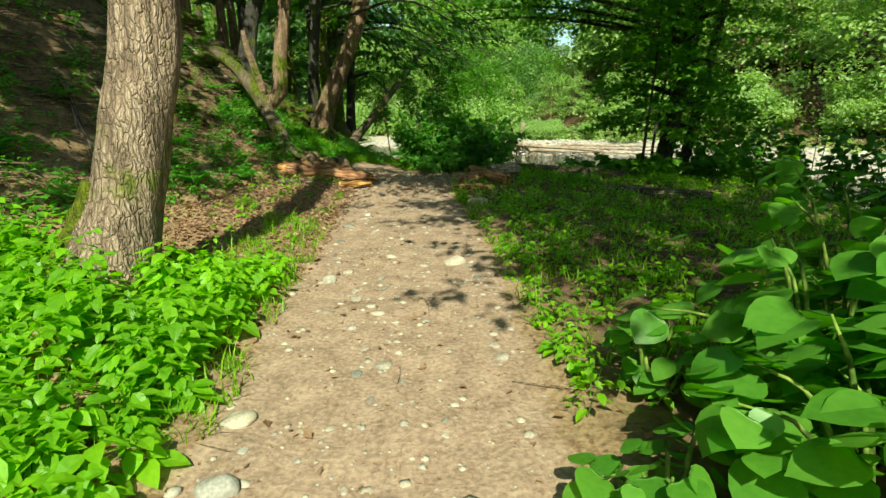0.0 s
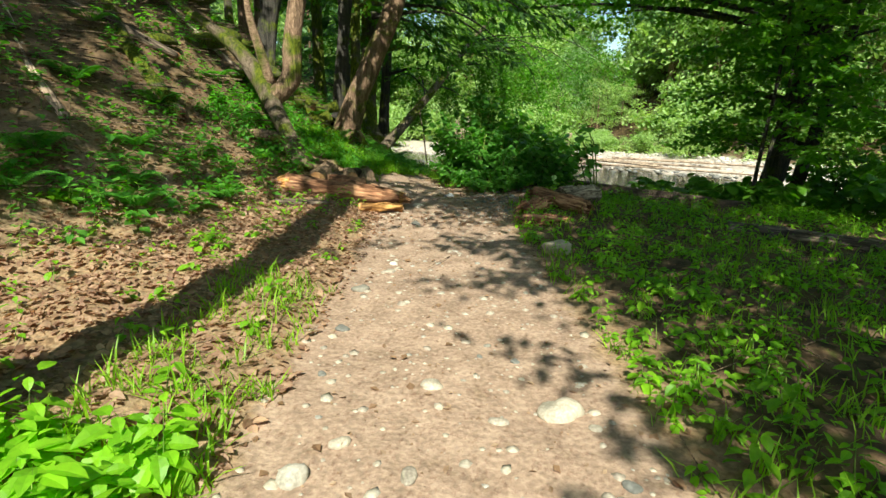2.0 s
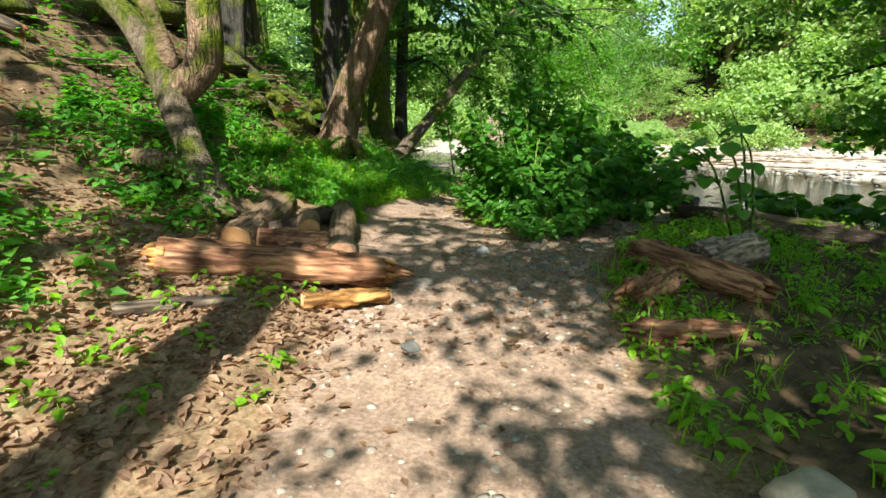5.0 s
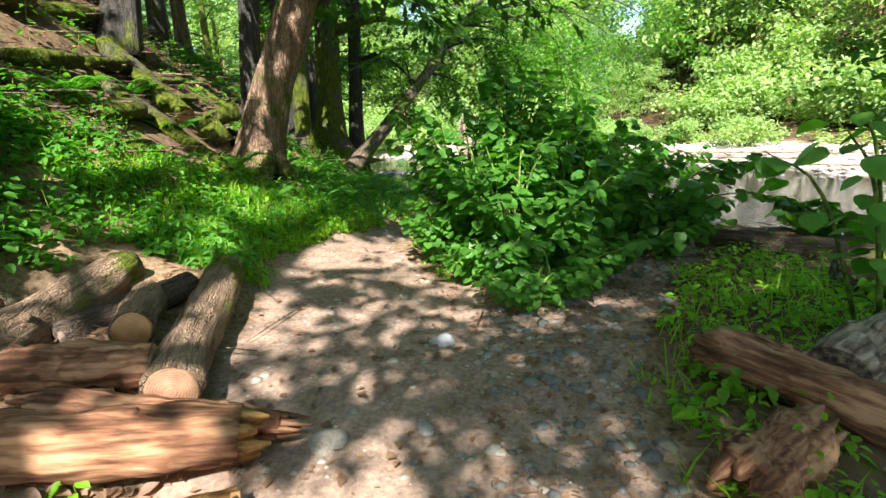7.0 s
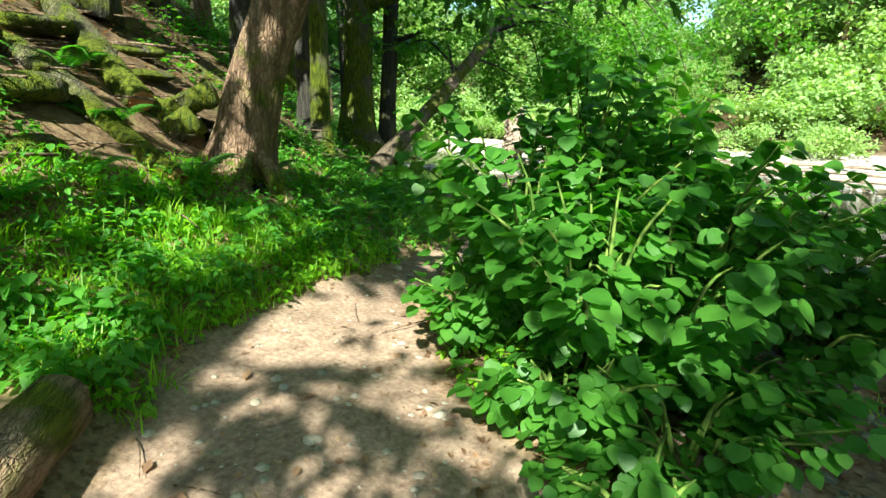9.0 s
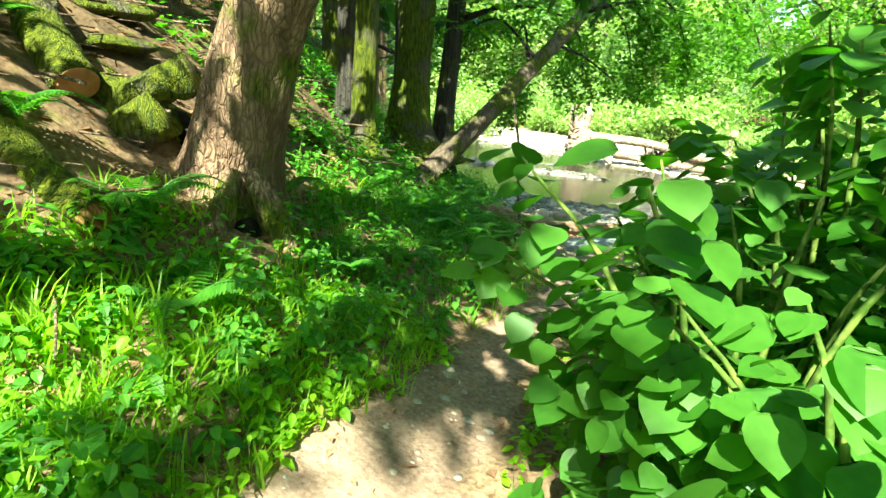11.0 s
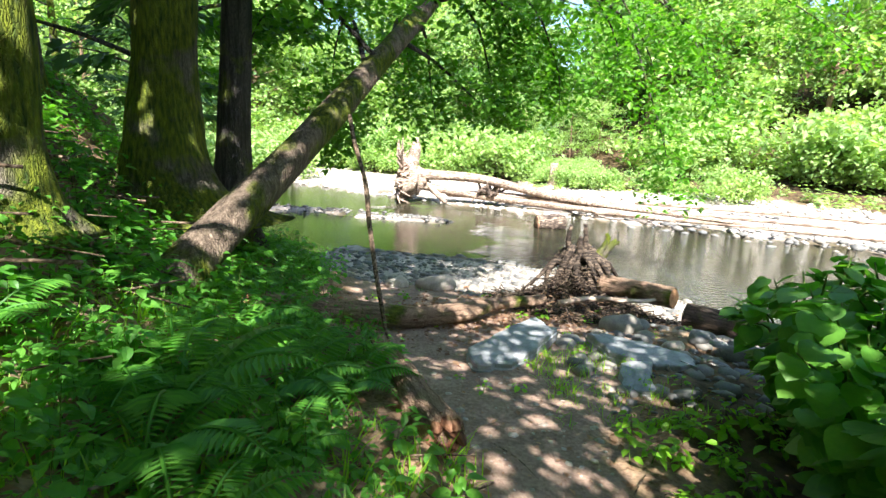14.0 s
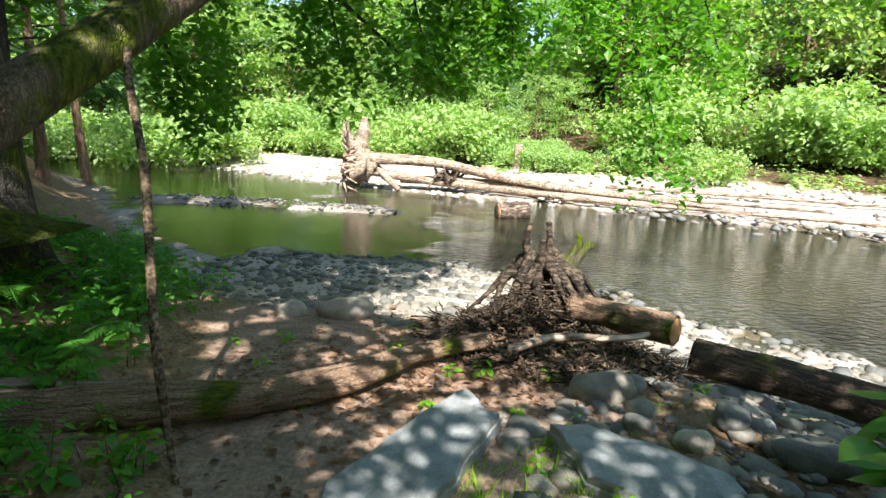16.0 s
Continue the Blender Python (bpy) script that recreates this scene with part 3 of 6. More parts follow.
# ---- trees ----
def limbs_of(base, top, n, low, reach, rise, seed, parent, mat, r0=0.05):
    """Bare limbs along a trunk; gives their ends."""
    r = random.Random(seed)
    ends = []
    for i in range(n):
        u = low + (1 - low) * (i + r.random() * 0.6) / n
        p = Vector(base).lerp(Vector(top), u)
        a = i * 2.4 + r.uniform(-0.5, 0.5)
        L = reach * (1 - 0.55 * u) * r.uniform(0.7, 1.2)
        e = p + Vector((math.cos(a) * L, math.sin(a) * L, L * rise * r.uniform(0.5, 1.4)))
        mid = p.lerp(e, 0.5) + Vector((0, 0, L * 0.1))
        tube_part("branch", [p[:], mid[:], e[:]], [r0 * (1.2 - u), r0 * 0.5 * (1.2 - u), 0.006], mat, parent, seg=6, rings=7, rough=0.05, seed=i)
        ends.append((np.array(p), np.array(mid), np.array(e)))
    return ends


def broad_crown(ends, count, size, spread, seed):
    """Leaves in layered sprays about the outer half of the limbs."""
    g = np.random.default_rng(seed)
    k = g.integers(0, len(ends), count)
    A, B = np.array([e[1] for e in ends])[k], np.array([e[2] for e in ends])[k]
    u = g.uniform(-0.3, 1.15, count)[:, None]
    p = A + (B - A) * u
    sub = g.integers(0, 7, count)
    kick = np.random.default_rng(seed + 1).normal(0, spread, (len(ends), 7, 3))[k, sub]
    kick[:, 2] *= 0.6
    p = p + kick + g.normal(0, spread * 0.28, (count, 3)) * np.array([1, 1, 0.35])
    return scatter(DIAMOND, p, g.uniform(0, 6.28, count), g.normal(-0.25, 0.35, count), size * g.uniform(0.6, 1.3, count), g.normal(0, 0.5, count))


def hemlock_sprays(ends, count, size, seed, hang=0.5):
    g = np.random.default_rng(seed)
    k = g.integers(0, len(ends), count)
    A, B, C = (np.array([e[i] for e in ends])[k] for i in range(3))
    u = g.uniform(0.15, 1.0, count)[:, None]
    p = (1 - u) ** 2 * A + 2 * u * (1 - u) * B + u ** 2 * C
    ang = np.arctan2((C - A)[:, 1], (C - A)[:, 0])
    side = g.choice([-1, 1], count)
    L = np.linalg.norm(C - A, axis=1)
    w = g.uniform(0, 0.32, count) * L * (1 - 0.5 * u[:, 0])
    yaw = ang + side * g.uniform(0.5, 1.1, count)
    p = p + np.stack([np.cos(yaw) * w, np.sin(yaw) * w, -w * hang * g.uniform(0.3, 1, count)], 1)
    return scatter(SPRAY, p, yaw, g.normal(-0.35, 0.25, count), size * g.uniform(0.6, 1.3, count), g.normal(0, 0.35, count))


def make_tree(label, base, points, radii, bark, crown="broad", leaves=3000, leaf=0.12, mat=None, n_limbs=12, low=0.4, reach=2.2, rise=0.25, seed=0, flare=0.5, seg=28, rings=40, spread=0.5, ridge=0.02, group=""):
    t = empty("tree", label, "tree", base, group)
    tube_part("trunk", points, radii, bark, t, seg=seg, rings=rings, rough=0.035, lobes=flare, seed=seed, ridge=ridge)
    ends = limbs_of(Vector(points[0]), Vector(points[-1]), n_limbs, low, reach, rise, seed, t, bark, radii[0] * 0.3)
    if crown == "hemlock":
        v, f = hemlock_sprays(ends, leaves, leaf, seed)
    else:
        v, f = broad_crown(ends, leaves, leaf, spread, seed)
    piece("crown", v, f, mat or leaf_canopy, t, smooth_shade=False)
    return t


def on_ground(x, y, sink=0.08):
    return (x, y, height(x, y) - sink)


t1 = make_tree("tall tree with shaggy ridged bark and mossy foot beside the trail", on_ground(-2.45, 3.4, 0.12), [(-0.12, -0.02, 0), (0.0, 0.02, 0.35), (0.1, 0.13, 0.8), (0.19, 0.25, 1.4), (0.31, 0.4, 2.2), (0.36, 0.5, 4), (0.3, 0.5, 9), (0.25, 0.5, 13)], [0.42, 0.3, 0.25, 0.235, 0.225, 0.21, 0.15, 0.06], bark_pine, "hemlock", 430, 0.42, leaf_hemlock, 12, 0.55, 2.6, 0.1, 1, 0.3, 48, 80, ridge=0.04)
for i, pts in enumerate([[(-0.05, 0.1, 0.95), (-0.2, 0.05, 0.55), (-0.45, 0.0, 0.25), (-0.85, 0.0, 0.1)], [(-0.05, 0.2, 0.8), (-0.3, 0.25, 0.45), (-0.6, 0.3, 0.25), (-1.0, 0.35, 0.15)]]):
    tube_part("root", pts, [0.12, 0.17, 0.14, 0.05], bark_moss, t1, seg=16, rings=20, rough=0.08, seed=i)
make_tree("big tree with scaly bark, moss and a hollow between its roots", on_ground(-4.06, 14.7, 0.2), [(-0.1, 0, -0.1), (0.0, 0, 0.45), (0.24, 0, 1.15), (0.68, 0, 2.1), (1.35, 0.1, 4), (2.2, 0.3, 9), (2.4, 0.4, 14)], [0.42, 0.31, 0.245, 0.225, 0.21, 0.17, 0.08], bark_hem, "hemlock", 1000, 0.42, leaf_hemlock, 13, 0.42, 3.4, 0.05, 2, 0.14, 48, 80, ridge=0.03)
make_tree("slender dark tree behind the big trunk", on_ground(-4.6, 15.6), [(0, 0, 0), (0.15, 0, 2), (0.6, 0.2, 6), (0.9, 0.3, 11)], [0.17, 0.14, 0.11, 0.05], bark_dark, "hemlock", 1500, 0.4, leaf_hemlock, 15, 0.3, 3.0, -0.05, 3)
make_tree("slim mossy tree with golden moss on the bank", on_ground(-5.0, 18.45), [(0, 0, 0), (0, 0, 0.6), (0.05, 0, 2.2), (0.1, 0, 6), (0.2, 0, 10)], [0.26, 0.17, 0.15, 0.13, 0.05], bark_moss, "broad", 4200, 0.13, leaf_canopy, 12, 0.38, 2.4, 0.1, 4, 0.5)
make_tree("dark trunk standing close behind the mossy tree", on_ground(-5.35, 18.7), [(0, 0, 0), (-0.02, 0, 2), (-0.1, 0, 6), (-0.1, 0, 10)], [0.18, 0.14, 0.12, 0.05], bark_dark, "broad", 2000, 0.13, leaf_canopy, 9, 0.5, 2.2, 0.1, 5)
make_tree("gnarled old tree with a mossy swollen foot above the stream", on_ground(-5.3, 20.9), [(0.1, 0, -0.1), (0, 0, 0.7), (0.05, 0, 1.8), (0.15, 0, 4.5), (0.4, 0, 10)], [0.62, 0.42, 0.3, 0.27, 0.08], bark_moss, "broad", 5200, 0.14, leaf_canopy, 13, 0.3, 3.0, 0.05, 6, 0.6)
make_tree("dark trunk beside the gnarled tree", on_ground(-4.9, 21.6), [(0, 0, 0), (0.1, 0, 2), (0.3, 0, 6), (0.5, 0, 10)], [0.26, 0.17, 0.15, 0.05], bark_dark, "broad", 3600, 0.14, leaf_canopy, 11, 0.28, 2.8, -0.02, 7)
make_tree("tall dark tree between the trail and the stream", on_ground(5.5, 14.6), [(0, 0, -0.1), (0.05, 0, 0.6), (0.25, 0, 2), (0.6, 0, 5), (1.0, 0, 10)], [0.36, 0.24, 0.21, 0.19, 0.07], bark_dark, "broad", 8500, 0.15, leaf_canopy, 18, 0.24, 2.7, 0.0, 8, 0.6)
make_tree("thinner dark tree leaning beside its neighbour", on_ground(6.1, 14.9), [(0, 0, -0.1), (0.15, 0, 1), (0.6, 0, 4), (1.3, 0, 9)], [0.2, 0.15, 0.12, 0.05], bark_dark, "broad", 6000, 0.15, leaf_canopy, 14, 0.2, 2.4, 0.0, 9)
make_tree("thin mossy tree on the hillside", on_ground(-6.2, 6.6), [(0, 0, 0), (0.1, 0, 1.5), (0.25, 0.1, 4), (0.4, 0.1, 8)], [0.13, 0.1, 0.09, 0.04], bark_moss, "hemlock", 450, 0.4, leaf_hemlock, 8, 0.5, 2.0, 0.0, 10)

# high limbs and leaves out of view, added to shade the beach
dark_tree, reach_over = bpy.data.objects["tree.007"], []
for i in range(13):
    z0, L, a = 3.9 + 0.2 * i, 4.6 + 0.85 * ((i * 4) % 5), math.pi - 0.5 + 0.09 * i
    pts = [(0.45, 0, z0), (0.45 + 0.5 * L * math.cos(a), 0.5 * L * math.sin(a), z0 + 0.9), (0.45 + L * math.cos(a), L * math.sin(a), z0 + 1.0)]
    tube_part("branch", pts, [0.07, 0.04, 0.01], bark_dark, dark_tree, seg=6, rings=10, rough=0.05, seed=i)
    reach_over.append(tuple(np.array(p) for p in pts))
v, f = broad_crown(reach_over, 6800, 0.17, 0.5, 78)
piece("outer_crown", v, f, leaf_canopy, dark_tree, smooth_shade=False)

# leaning, forked tree at the foot of the hill
yt = empty("tree", "forked leaning tree with bare bleached and mossy stems", "tree", on_ground(-3.35, 10.1, 0.1))
tube_part("trunk", [(0, 0, 0), (-0.22, 0.1, 0.5), (-0.55, 0.35, 0.95), (-0.9, 0.65, 1.4), (-1.45, 0.9, 1.95), (-2.3, 1.2, 2.5)], [0.17, 0.12, 0.13, 0.15, 0.12, 0.06], bark_fork, yt, seg=20, rings=36, rough=0.06, lobes=0.3, seed=2)
tube_part("stem", [(-0.62, 0.5, 1.15), (-0.4, 0.62, 1.45), (-0.34, 0.68, 2.1), (-0.15, 0.75, 3.5), (-0.1, 0.9, 6)], [0.15, 0.16, 0.14, 0.12, 0.05], bark_hem, yt, seg=18, rings=30, rough=0.05, seed=3)
tube_part("stem", [(-0.72, 0.58, 1.35), (-0.85, 0.6, 1.8), (-1.0, 0.6, 2.3), (-1.05, 0.6, 2.6)], [0.08, 0.075, 0.06, 0.04], bark_log, yt, seg=12, rings=14, rough=0.06, seed=4)
tube_part("root", [(0.05, 0.05, 0.05), (-0.2, 0.12, 0.35), (-0.5, 0.0, 0.55), (-1.0, -0.1, 0.6)], [0.12, 0.11, 0.1, 0.05], bark_hem, yt, seg=12, rings=16, rough=0.08, seed=5)
ye = limbs_of(Vector((-0.35, 0.65, 2.2)), Vector((-0.1, 0.9, 6)), 9, 0.35, 2.4, 0.1, 21, yt, bark_hem, 0.04)
# limbs above the view, added to shade the narrow trail
wide = []
for i in range(11):
    a, z0, L = -0.05 + 0.15 * i, 3.9 + 0.22 * i, 2.4 + 0.28 * ((i * 3) % 7)
    pts = [(-0.15, 0.75, z0), (-0.15 + 0.5 * L * math.cos(a), 0.75 + 0.5 * L * math.sin(a), z0 + 0.5), (-0.15 + L * math.cos(a), 0.75 + L * math.sin(a), z0 + 0.3)]
    tube_part("branch", pts, [0.05, 0.03, 0.008], bark_hem, yt, seg=6, rings=10, rough=0.05, seed=i)
    wide.append(tuple(np.array(p) for p in pts))
v, f = join([hemlock_sprays(ye, 260, 0.4, 22), hemlock_sprays(wide, 980, 0.36, 23)])
piece("crown", v, f, leaf_hemlock, yt, smooth_shade=False)

# leaning trunk over the stream
LEAN = [(-4.75, 17.9, -0.4), (-4.5, 18.4, -0.06), (-4.08, 19.4, 0.64), (-3.5, 20.68, 1.58), (-2.75, 22.5, 2.9), (-1.9, 24.9, 4.5), (-0.8, 27.0, 6.2)]
l0 = Vector(LEAN[0])
lt = empty("tree", "trunk leaning out over the stream with mossy foot", "tree", l0)
LL = [(Vector(p) - l0)[:] for p in LEAN]
tube_part("root", [(0.15, 0.25, 0.2), (-0.15, 0.0, 0.22), (-0.5, -0.15, 0.15), (-0.9, -0.2, -0.05)], [0.14, 0.12, 0.09, 0.04], bark_moss, lt, seg=14, rings=16, rough=0.08, seed=9)
tube_part("trunk", LL, [0.24, 0.19, 0.16, 0.14, 0.12, 0.09, 0.03], bark_fork, lt, seg=26, rings=60, rough=0.05, lobes=0.3, seed=6, ridge=0.04)
le = limbs_of(Vector(LL[4]), Vector(LL[6]), 9, 0.1, 2.4, -0.05, 31, lt, bark_dark, 0.035)
# drooping branches over the water
for i, pts in enumerate([[(-2.0, 24.7, 4.4), (-0.3, 24.4, 4.6), (1.0, 24.0, 3.0), (1.6, 23.9, 0.95)], [(-2.3, 23.9, 3.9), (0.8, 25.0, 4.3), (2.4, 25.0, 3.3), (3.0, 25.0, 2.3)], [(-2.5, 23.3, 3.45), (-1.4, 23.9, 3.5), (-0.4, 24.5, 2.9), (0.0, 24.7, 2.2)], [(-2.9, 22.0, 2.55), (-2.4, 22.9, 2.4), (-1.6, 23.8, 1.9), (-1.2, 24.3, 1.75)], [(-3.2, 21.2, 2.0), (-3.6, 22.4, 2.9), (-4.0, 23.6, 2.6), (-4.2, 24.6, 1.9)], [(-3.0, 21.8, 2.4), (-3.0, 23.0, 3.0), (-2.9, 24.4, 2.7), (-2.9, 25.4, 2.0)], [(-2.1, 24.5, 4.3), (0.2, 24.2, 4.4), (1.4, 23.5, 3.2), (1.9, 23.2, 2.0)], [(-3.1, 21.4, 2.2), (-3.9, 21.6, 2.9), (-4.6, 22.0, 2.7), (-5.0, 22.4, 2.1)], [(-2.6, 23.0, 3.3), (-1.8, 23.6, 3.5), (-1.2, 24.0, 3.0), (-0.9, 24.2, 2.5)], [(-2.0, 24.7, 4.4), (-0.6, 25.6, 4.3), (0.6, 26.4, 3.4), (1.2, 26.8, 2.6)], [(-2.2, 24.2, 4.0), (-1.0, 26.0, 4.0), (-0.4, 27.4, 3.2), (-0.2, 28.0, 2.5)], [(-1.9, 24.9, 4.5), (1.4, 24.4, 4.6), (3.0, 23.6, 3.7), (3.8, 23.2, 3.0)], [(-2.75, 22.5, 2.9), (-2.6, 23.2, 2.8), (-2.5, 23.9, 2.2), (-2.4, 24.0, 1.7)], [(-2.3, 23.7, 3.6), (-1.8, 24.0, 3.2), (-1.5, 24.0, 2.3), (-1.4, 24.0, 1.8)], [(-2.1, 24.3, 4.1), (-1.0, 24.0, 3.6), (-0.5, 23.8, 2.6), (-0.4, 23.8, 2.0)], [(-2.0, 24.6, 4.3), (-0.4, 23.9, 4.0), (0.3, 23.5, 3.0), (0.3, 23.5, 2.2)], [(-1.9, 24.9, 4.5), (0.2, 23.8, 3.6), (0.9, 23.4, 2.2), (1.35, 23.15, 0.8)], [(-3.5, 20.68, 1.58), (-3.6, 21.6, 1.9), (-3.9, 22.8, 1.6), (-4.0, 23.7, 1.2)]]):
    q = [(Vector(p) - l0)[:] for p in pts]
    tube_part("branch", q, [0.035, 0.022, 0.012, 0.005], bark_dark, lt, seg=6, rings=14, rough=0.05, seed=i)
    le += [tuple(np.array(p) for p in q[:3]), tuple(np.array(p) for p in q[1:4]), tuple(np.array(p) for p in q[1:4])]
v, f = broad_crown(le, 17000, 0.115, 0.3, 33)
piece("crown", v, f, leaf_canopy, lt, smooth_shade=False)

# unseen trees behind and beside the start of the walk, added for their shade
make_tree("unseen tall leafy tree beside the start, added for shade", on_ground(5.6, 2.0), [(0, 0, 0), (-0.2, 0.2, 3), (-0.9, 0.8, 8), (-1.8, 1.6, 16)], [0.34, 0.26, 0.2, 0.05], bark_dark, "broad", 6000, 0.2, leaf_canopy, 20, 0.42, 4.4, 0.12, 41)
make_tree("unseen leafy tree leaning over the start, added for shade", on_ground(4.1, -1.4), [(0, 0, 0), (-0.3, 0.4, 2.5), (-1.2, 1.2, 5), (-2.2, 2.4, 9)], [0.28, 0.2, 0.17, 0.05], bark_dark, "broad", 6000, 0.16, leaf_canopy, 17, 0.5, 3.8, 0.1, 46)
make_tree("unseen spreading tree beside the start, added for shade", on_ground(4.7, 0.6), [(0, 0, 0), (-0.4, 0.5, 2.5), (-1.7, 1.8, 5.5), (-3.6, 3.6, 9.5)], [0.28, 0.2, 0.17, 0.05], bark_dark, "broad", 5200, 0.17, leaf_canopy, 17, 0.5, 3.7, 0.1, 47)
make_tree("unseen leafy tree at the streamside by the start, added for shade", on_ground(6.3, -2.2), [(0, 0, 0), (-0.1, 0, 2), (-0.4, 0, 5), (-0.5, 0.3, 11)], [0.3, 0.2, 0.17, 0.05], bark_dark, "broad", 9000, 0.17, leaf_canopy, 18, 0.35, 4.2, 0.12, 42)
make_tree("unseen open-crowned tree leaning from the hill, added to dapple the trail", on_ground(-6.5, -1.0), [(0, 0, 0), (0.8, 0.4, 2.5), (2.2, 1.2, 5), (3.8, 2.2, 8)], [0.3, 0.2, 0.17, 0.05], bark_hem, "broad", 1300, 0.15, leaf_canopy, 10, 0.6, 2.8, 0.12, 43)
make_tree("unseen broad tree between trail and stream, added for shade", on_ground(5.2, 4.9), [(0, 0, 0), (-0.2, 0, 3), (-2.4, 0.3, 6.5), (-4.2, 0.9, 10)], [0.36, 0.26, 0.2, 0.06], bark_dark, "broad", 5500, 0.18, leaf_canopy, 18, 0.4, 4.0, 0.12, 44)
# further unseen limbs, added to shade the trail fork
over_tree, over_fork = bpy.data.objects["tree"], []
for ob in bpy.data.objects:
    if ob.parent is None and ob.name.startswith("tree") and (ob.location.xy - Vector((5.2, 4.9))).length < 0.1:
        over_tree = ob
for i in range(10):
    z0, L, a = 5.4 + 0.14 * i, 2.8 + 0.6 * ((i * 4) % 5), math.pi - 0.3 + 0.075 * i
    pts = [(-1.7, 0.2, z0), (-1.7 + 0.5 * L * math.cos(a), 0.2 + 0.5 * L * math.sin(a), z0 + 0.5), (-1.7 + L * math.cos(a), 0.2 + L * math.sin(a), z0 + 0.5)]
    tube_part("branch", pts, [0.06, 0.035, 0.01], bark_dark, over_tree, seg=6, rings=10, rough=0.05, seed=i)
    over_fork.append(tuple(np.array(p) for p in pts))
v, f = broad_crown(over_fork, 3600, 0.16, 0.45, 79)
piece("outer_crown", v, f, leaf_canopy, over_tree, smooth_shade=False)
make_tree("unseen broad tree on the stream bank, added for shade", on_ground(8.6, 7.2), [(0, 0, 0), (-0.1, 0, 3), (-0.4, 0, 7), (-0.5, 0.3, 14)], [0.36, 0.26, 0.2, 0.06], bark_dark, "broad", 8000, 0.18, leaf_canopy, 18, 0.35, 4.4, 0.12, 45)

# out of view; its crown is there to darken the dark pair
make_tree("unseen tall leaning tree, added to shade the dark pair", on_ground(9.8, 9.4), [(0, 0, 0), (-0.6, 0.2, 3), (-2.6, 0.8, 7), (-4.6, 1.3, 12)], [0.34, 0.24, 0.2, 0.05], bark_dark, "broad", 9500, 0.2, leaf_canopy, 19, 0.4, 4.2, 0.1, 48)

# crown above the view, added to keep sun off the shore
make_tree("unseen leafy maple leaning from the bank, added to shade the shore", on_ground(-6.6, 15.6), [(0, 0, 0), (0.6, 0.4, 2.5), (2.4, 1.6, 5.0), (5.0, 3.4, 7.5)], [0.24, 0.2, 0.16, 0.05], bark_dark, "broad", 7500, 0.17, leaf_canopy, 17, 0.62, 3.6, 0.08, 49)

# two trees out of view, added to shade the hillside
make_tree("unseen broad tree behind the start, added to shade the slope", on_ground(-7.6, 0.6), [(0, 0, 0), (0.1, 0.1, 3), (0.2, 0.2, 7), (0.2, 0.3, 12)], [0.3, 0.24, 0.18, 0.05], bark_hem, "broad", 9500, 0.2, leaf_canopy, 20, 0.28, 4.0, 0.08, 50)
make_tree("unseen broad tree higher up, added to shade the slope", on_ground(-9.4, 6.2), [(0, 0, 0), (0.1, 0.1, 3), (0.2, 0.2, 7), (0.2, 0.3, 12)], [0.3, 0.24, 0.18, 0.05], bark_hem, "broad", 9000, 0.2, leaf_canopy, 20, 0.25, 4.2, 0.08, 51)

# roots of the big tree, with a dark hollow between them
root_tree = bpy.data.objects["tree.001"]
for i, pts in enumerate([[(-0.35, -0.2, 0.7), (-0.7, -0.35, 0.5), (-1.2, -0.4, 0.55), (-1.8, -0.5, 0.85)], [(-0.4, 0.1, 0.5), (-0.9, 0.0, 0.75), (-1.5, -0.1, 1.1), (-2.1, -0.1, 1.4)]]):
    tube_part("root", pts, [0.16, 0.13, 0.1, 0.05], bark_moss, root_tree, seg=14, rings=18, rough=0.08, seed=i)

# hollow between the two front root ridges; a black piece paints its shade
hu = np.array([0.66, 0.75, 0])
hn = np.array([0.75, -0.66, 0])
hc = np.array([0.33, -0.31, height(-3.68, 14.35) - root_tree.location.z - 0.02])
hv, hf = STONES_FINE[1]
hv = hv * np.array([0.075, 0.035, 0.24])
piece("hollow", hv[:, 0:1] * hu + hv[:, 1:2] * hn + hv[:, 2:3] * np.array([0, 0, 1]) + hc, hf, hollow_shade, root_tree)
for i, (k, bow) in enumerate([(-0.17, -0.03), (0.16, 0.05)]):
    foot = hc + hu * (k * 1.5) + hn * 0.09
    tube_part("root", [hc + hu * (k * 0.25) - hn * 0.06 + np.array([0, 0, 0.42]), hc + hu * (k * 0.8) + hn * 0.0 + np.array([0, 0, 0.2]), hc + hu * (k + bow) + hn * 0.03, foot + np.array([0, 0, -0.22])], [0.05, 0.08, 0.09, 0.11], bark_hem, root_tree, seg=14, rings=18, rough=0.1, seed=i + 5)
# mossy root arch on the uphill side, over a washed-out cavity
tube_part("root", [(-0.2, -0.1, 0.95), (-0.42, -0.2, 0.86), (-0.68, -0.28, 0.72), (-0.82, -0.32, 0.4), (-0.86, -0.34, 0.0)], [0.13, 0.1, 0.09, 0.09, 0.12], bark_moss, root_tree, seg=14, rings=22, rough=0.12, seed=8)
tube_part("root", [(-0.6, -0.25, 0.78), (-1.0, -0.3, 0.86), (-1.5, -0.3, 0.95), (-2.2, -0.35, 1.15)], [0.1, 0.1, 0.08, 0.04], bark_moss, root_tree, seg=12, rings=20, rough=0.12, seed=9)
# near-black lump under the arch, put there for the shade below it
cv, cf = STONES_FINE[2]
piece("cavity", cv * np.array([0.26, 0.1, 0.3]) + np.array([-0.55, 0.02, 0.45]), cf, hollow_shade, root_tree)

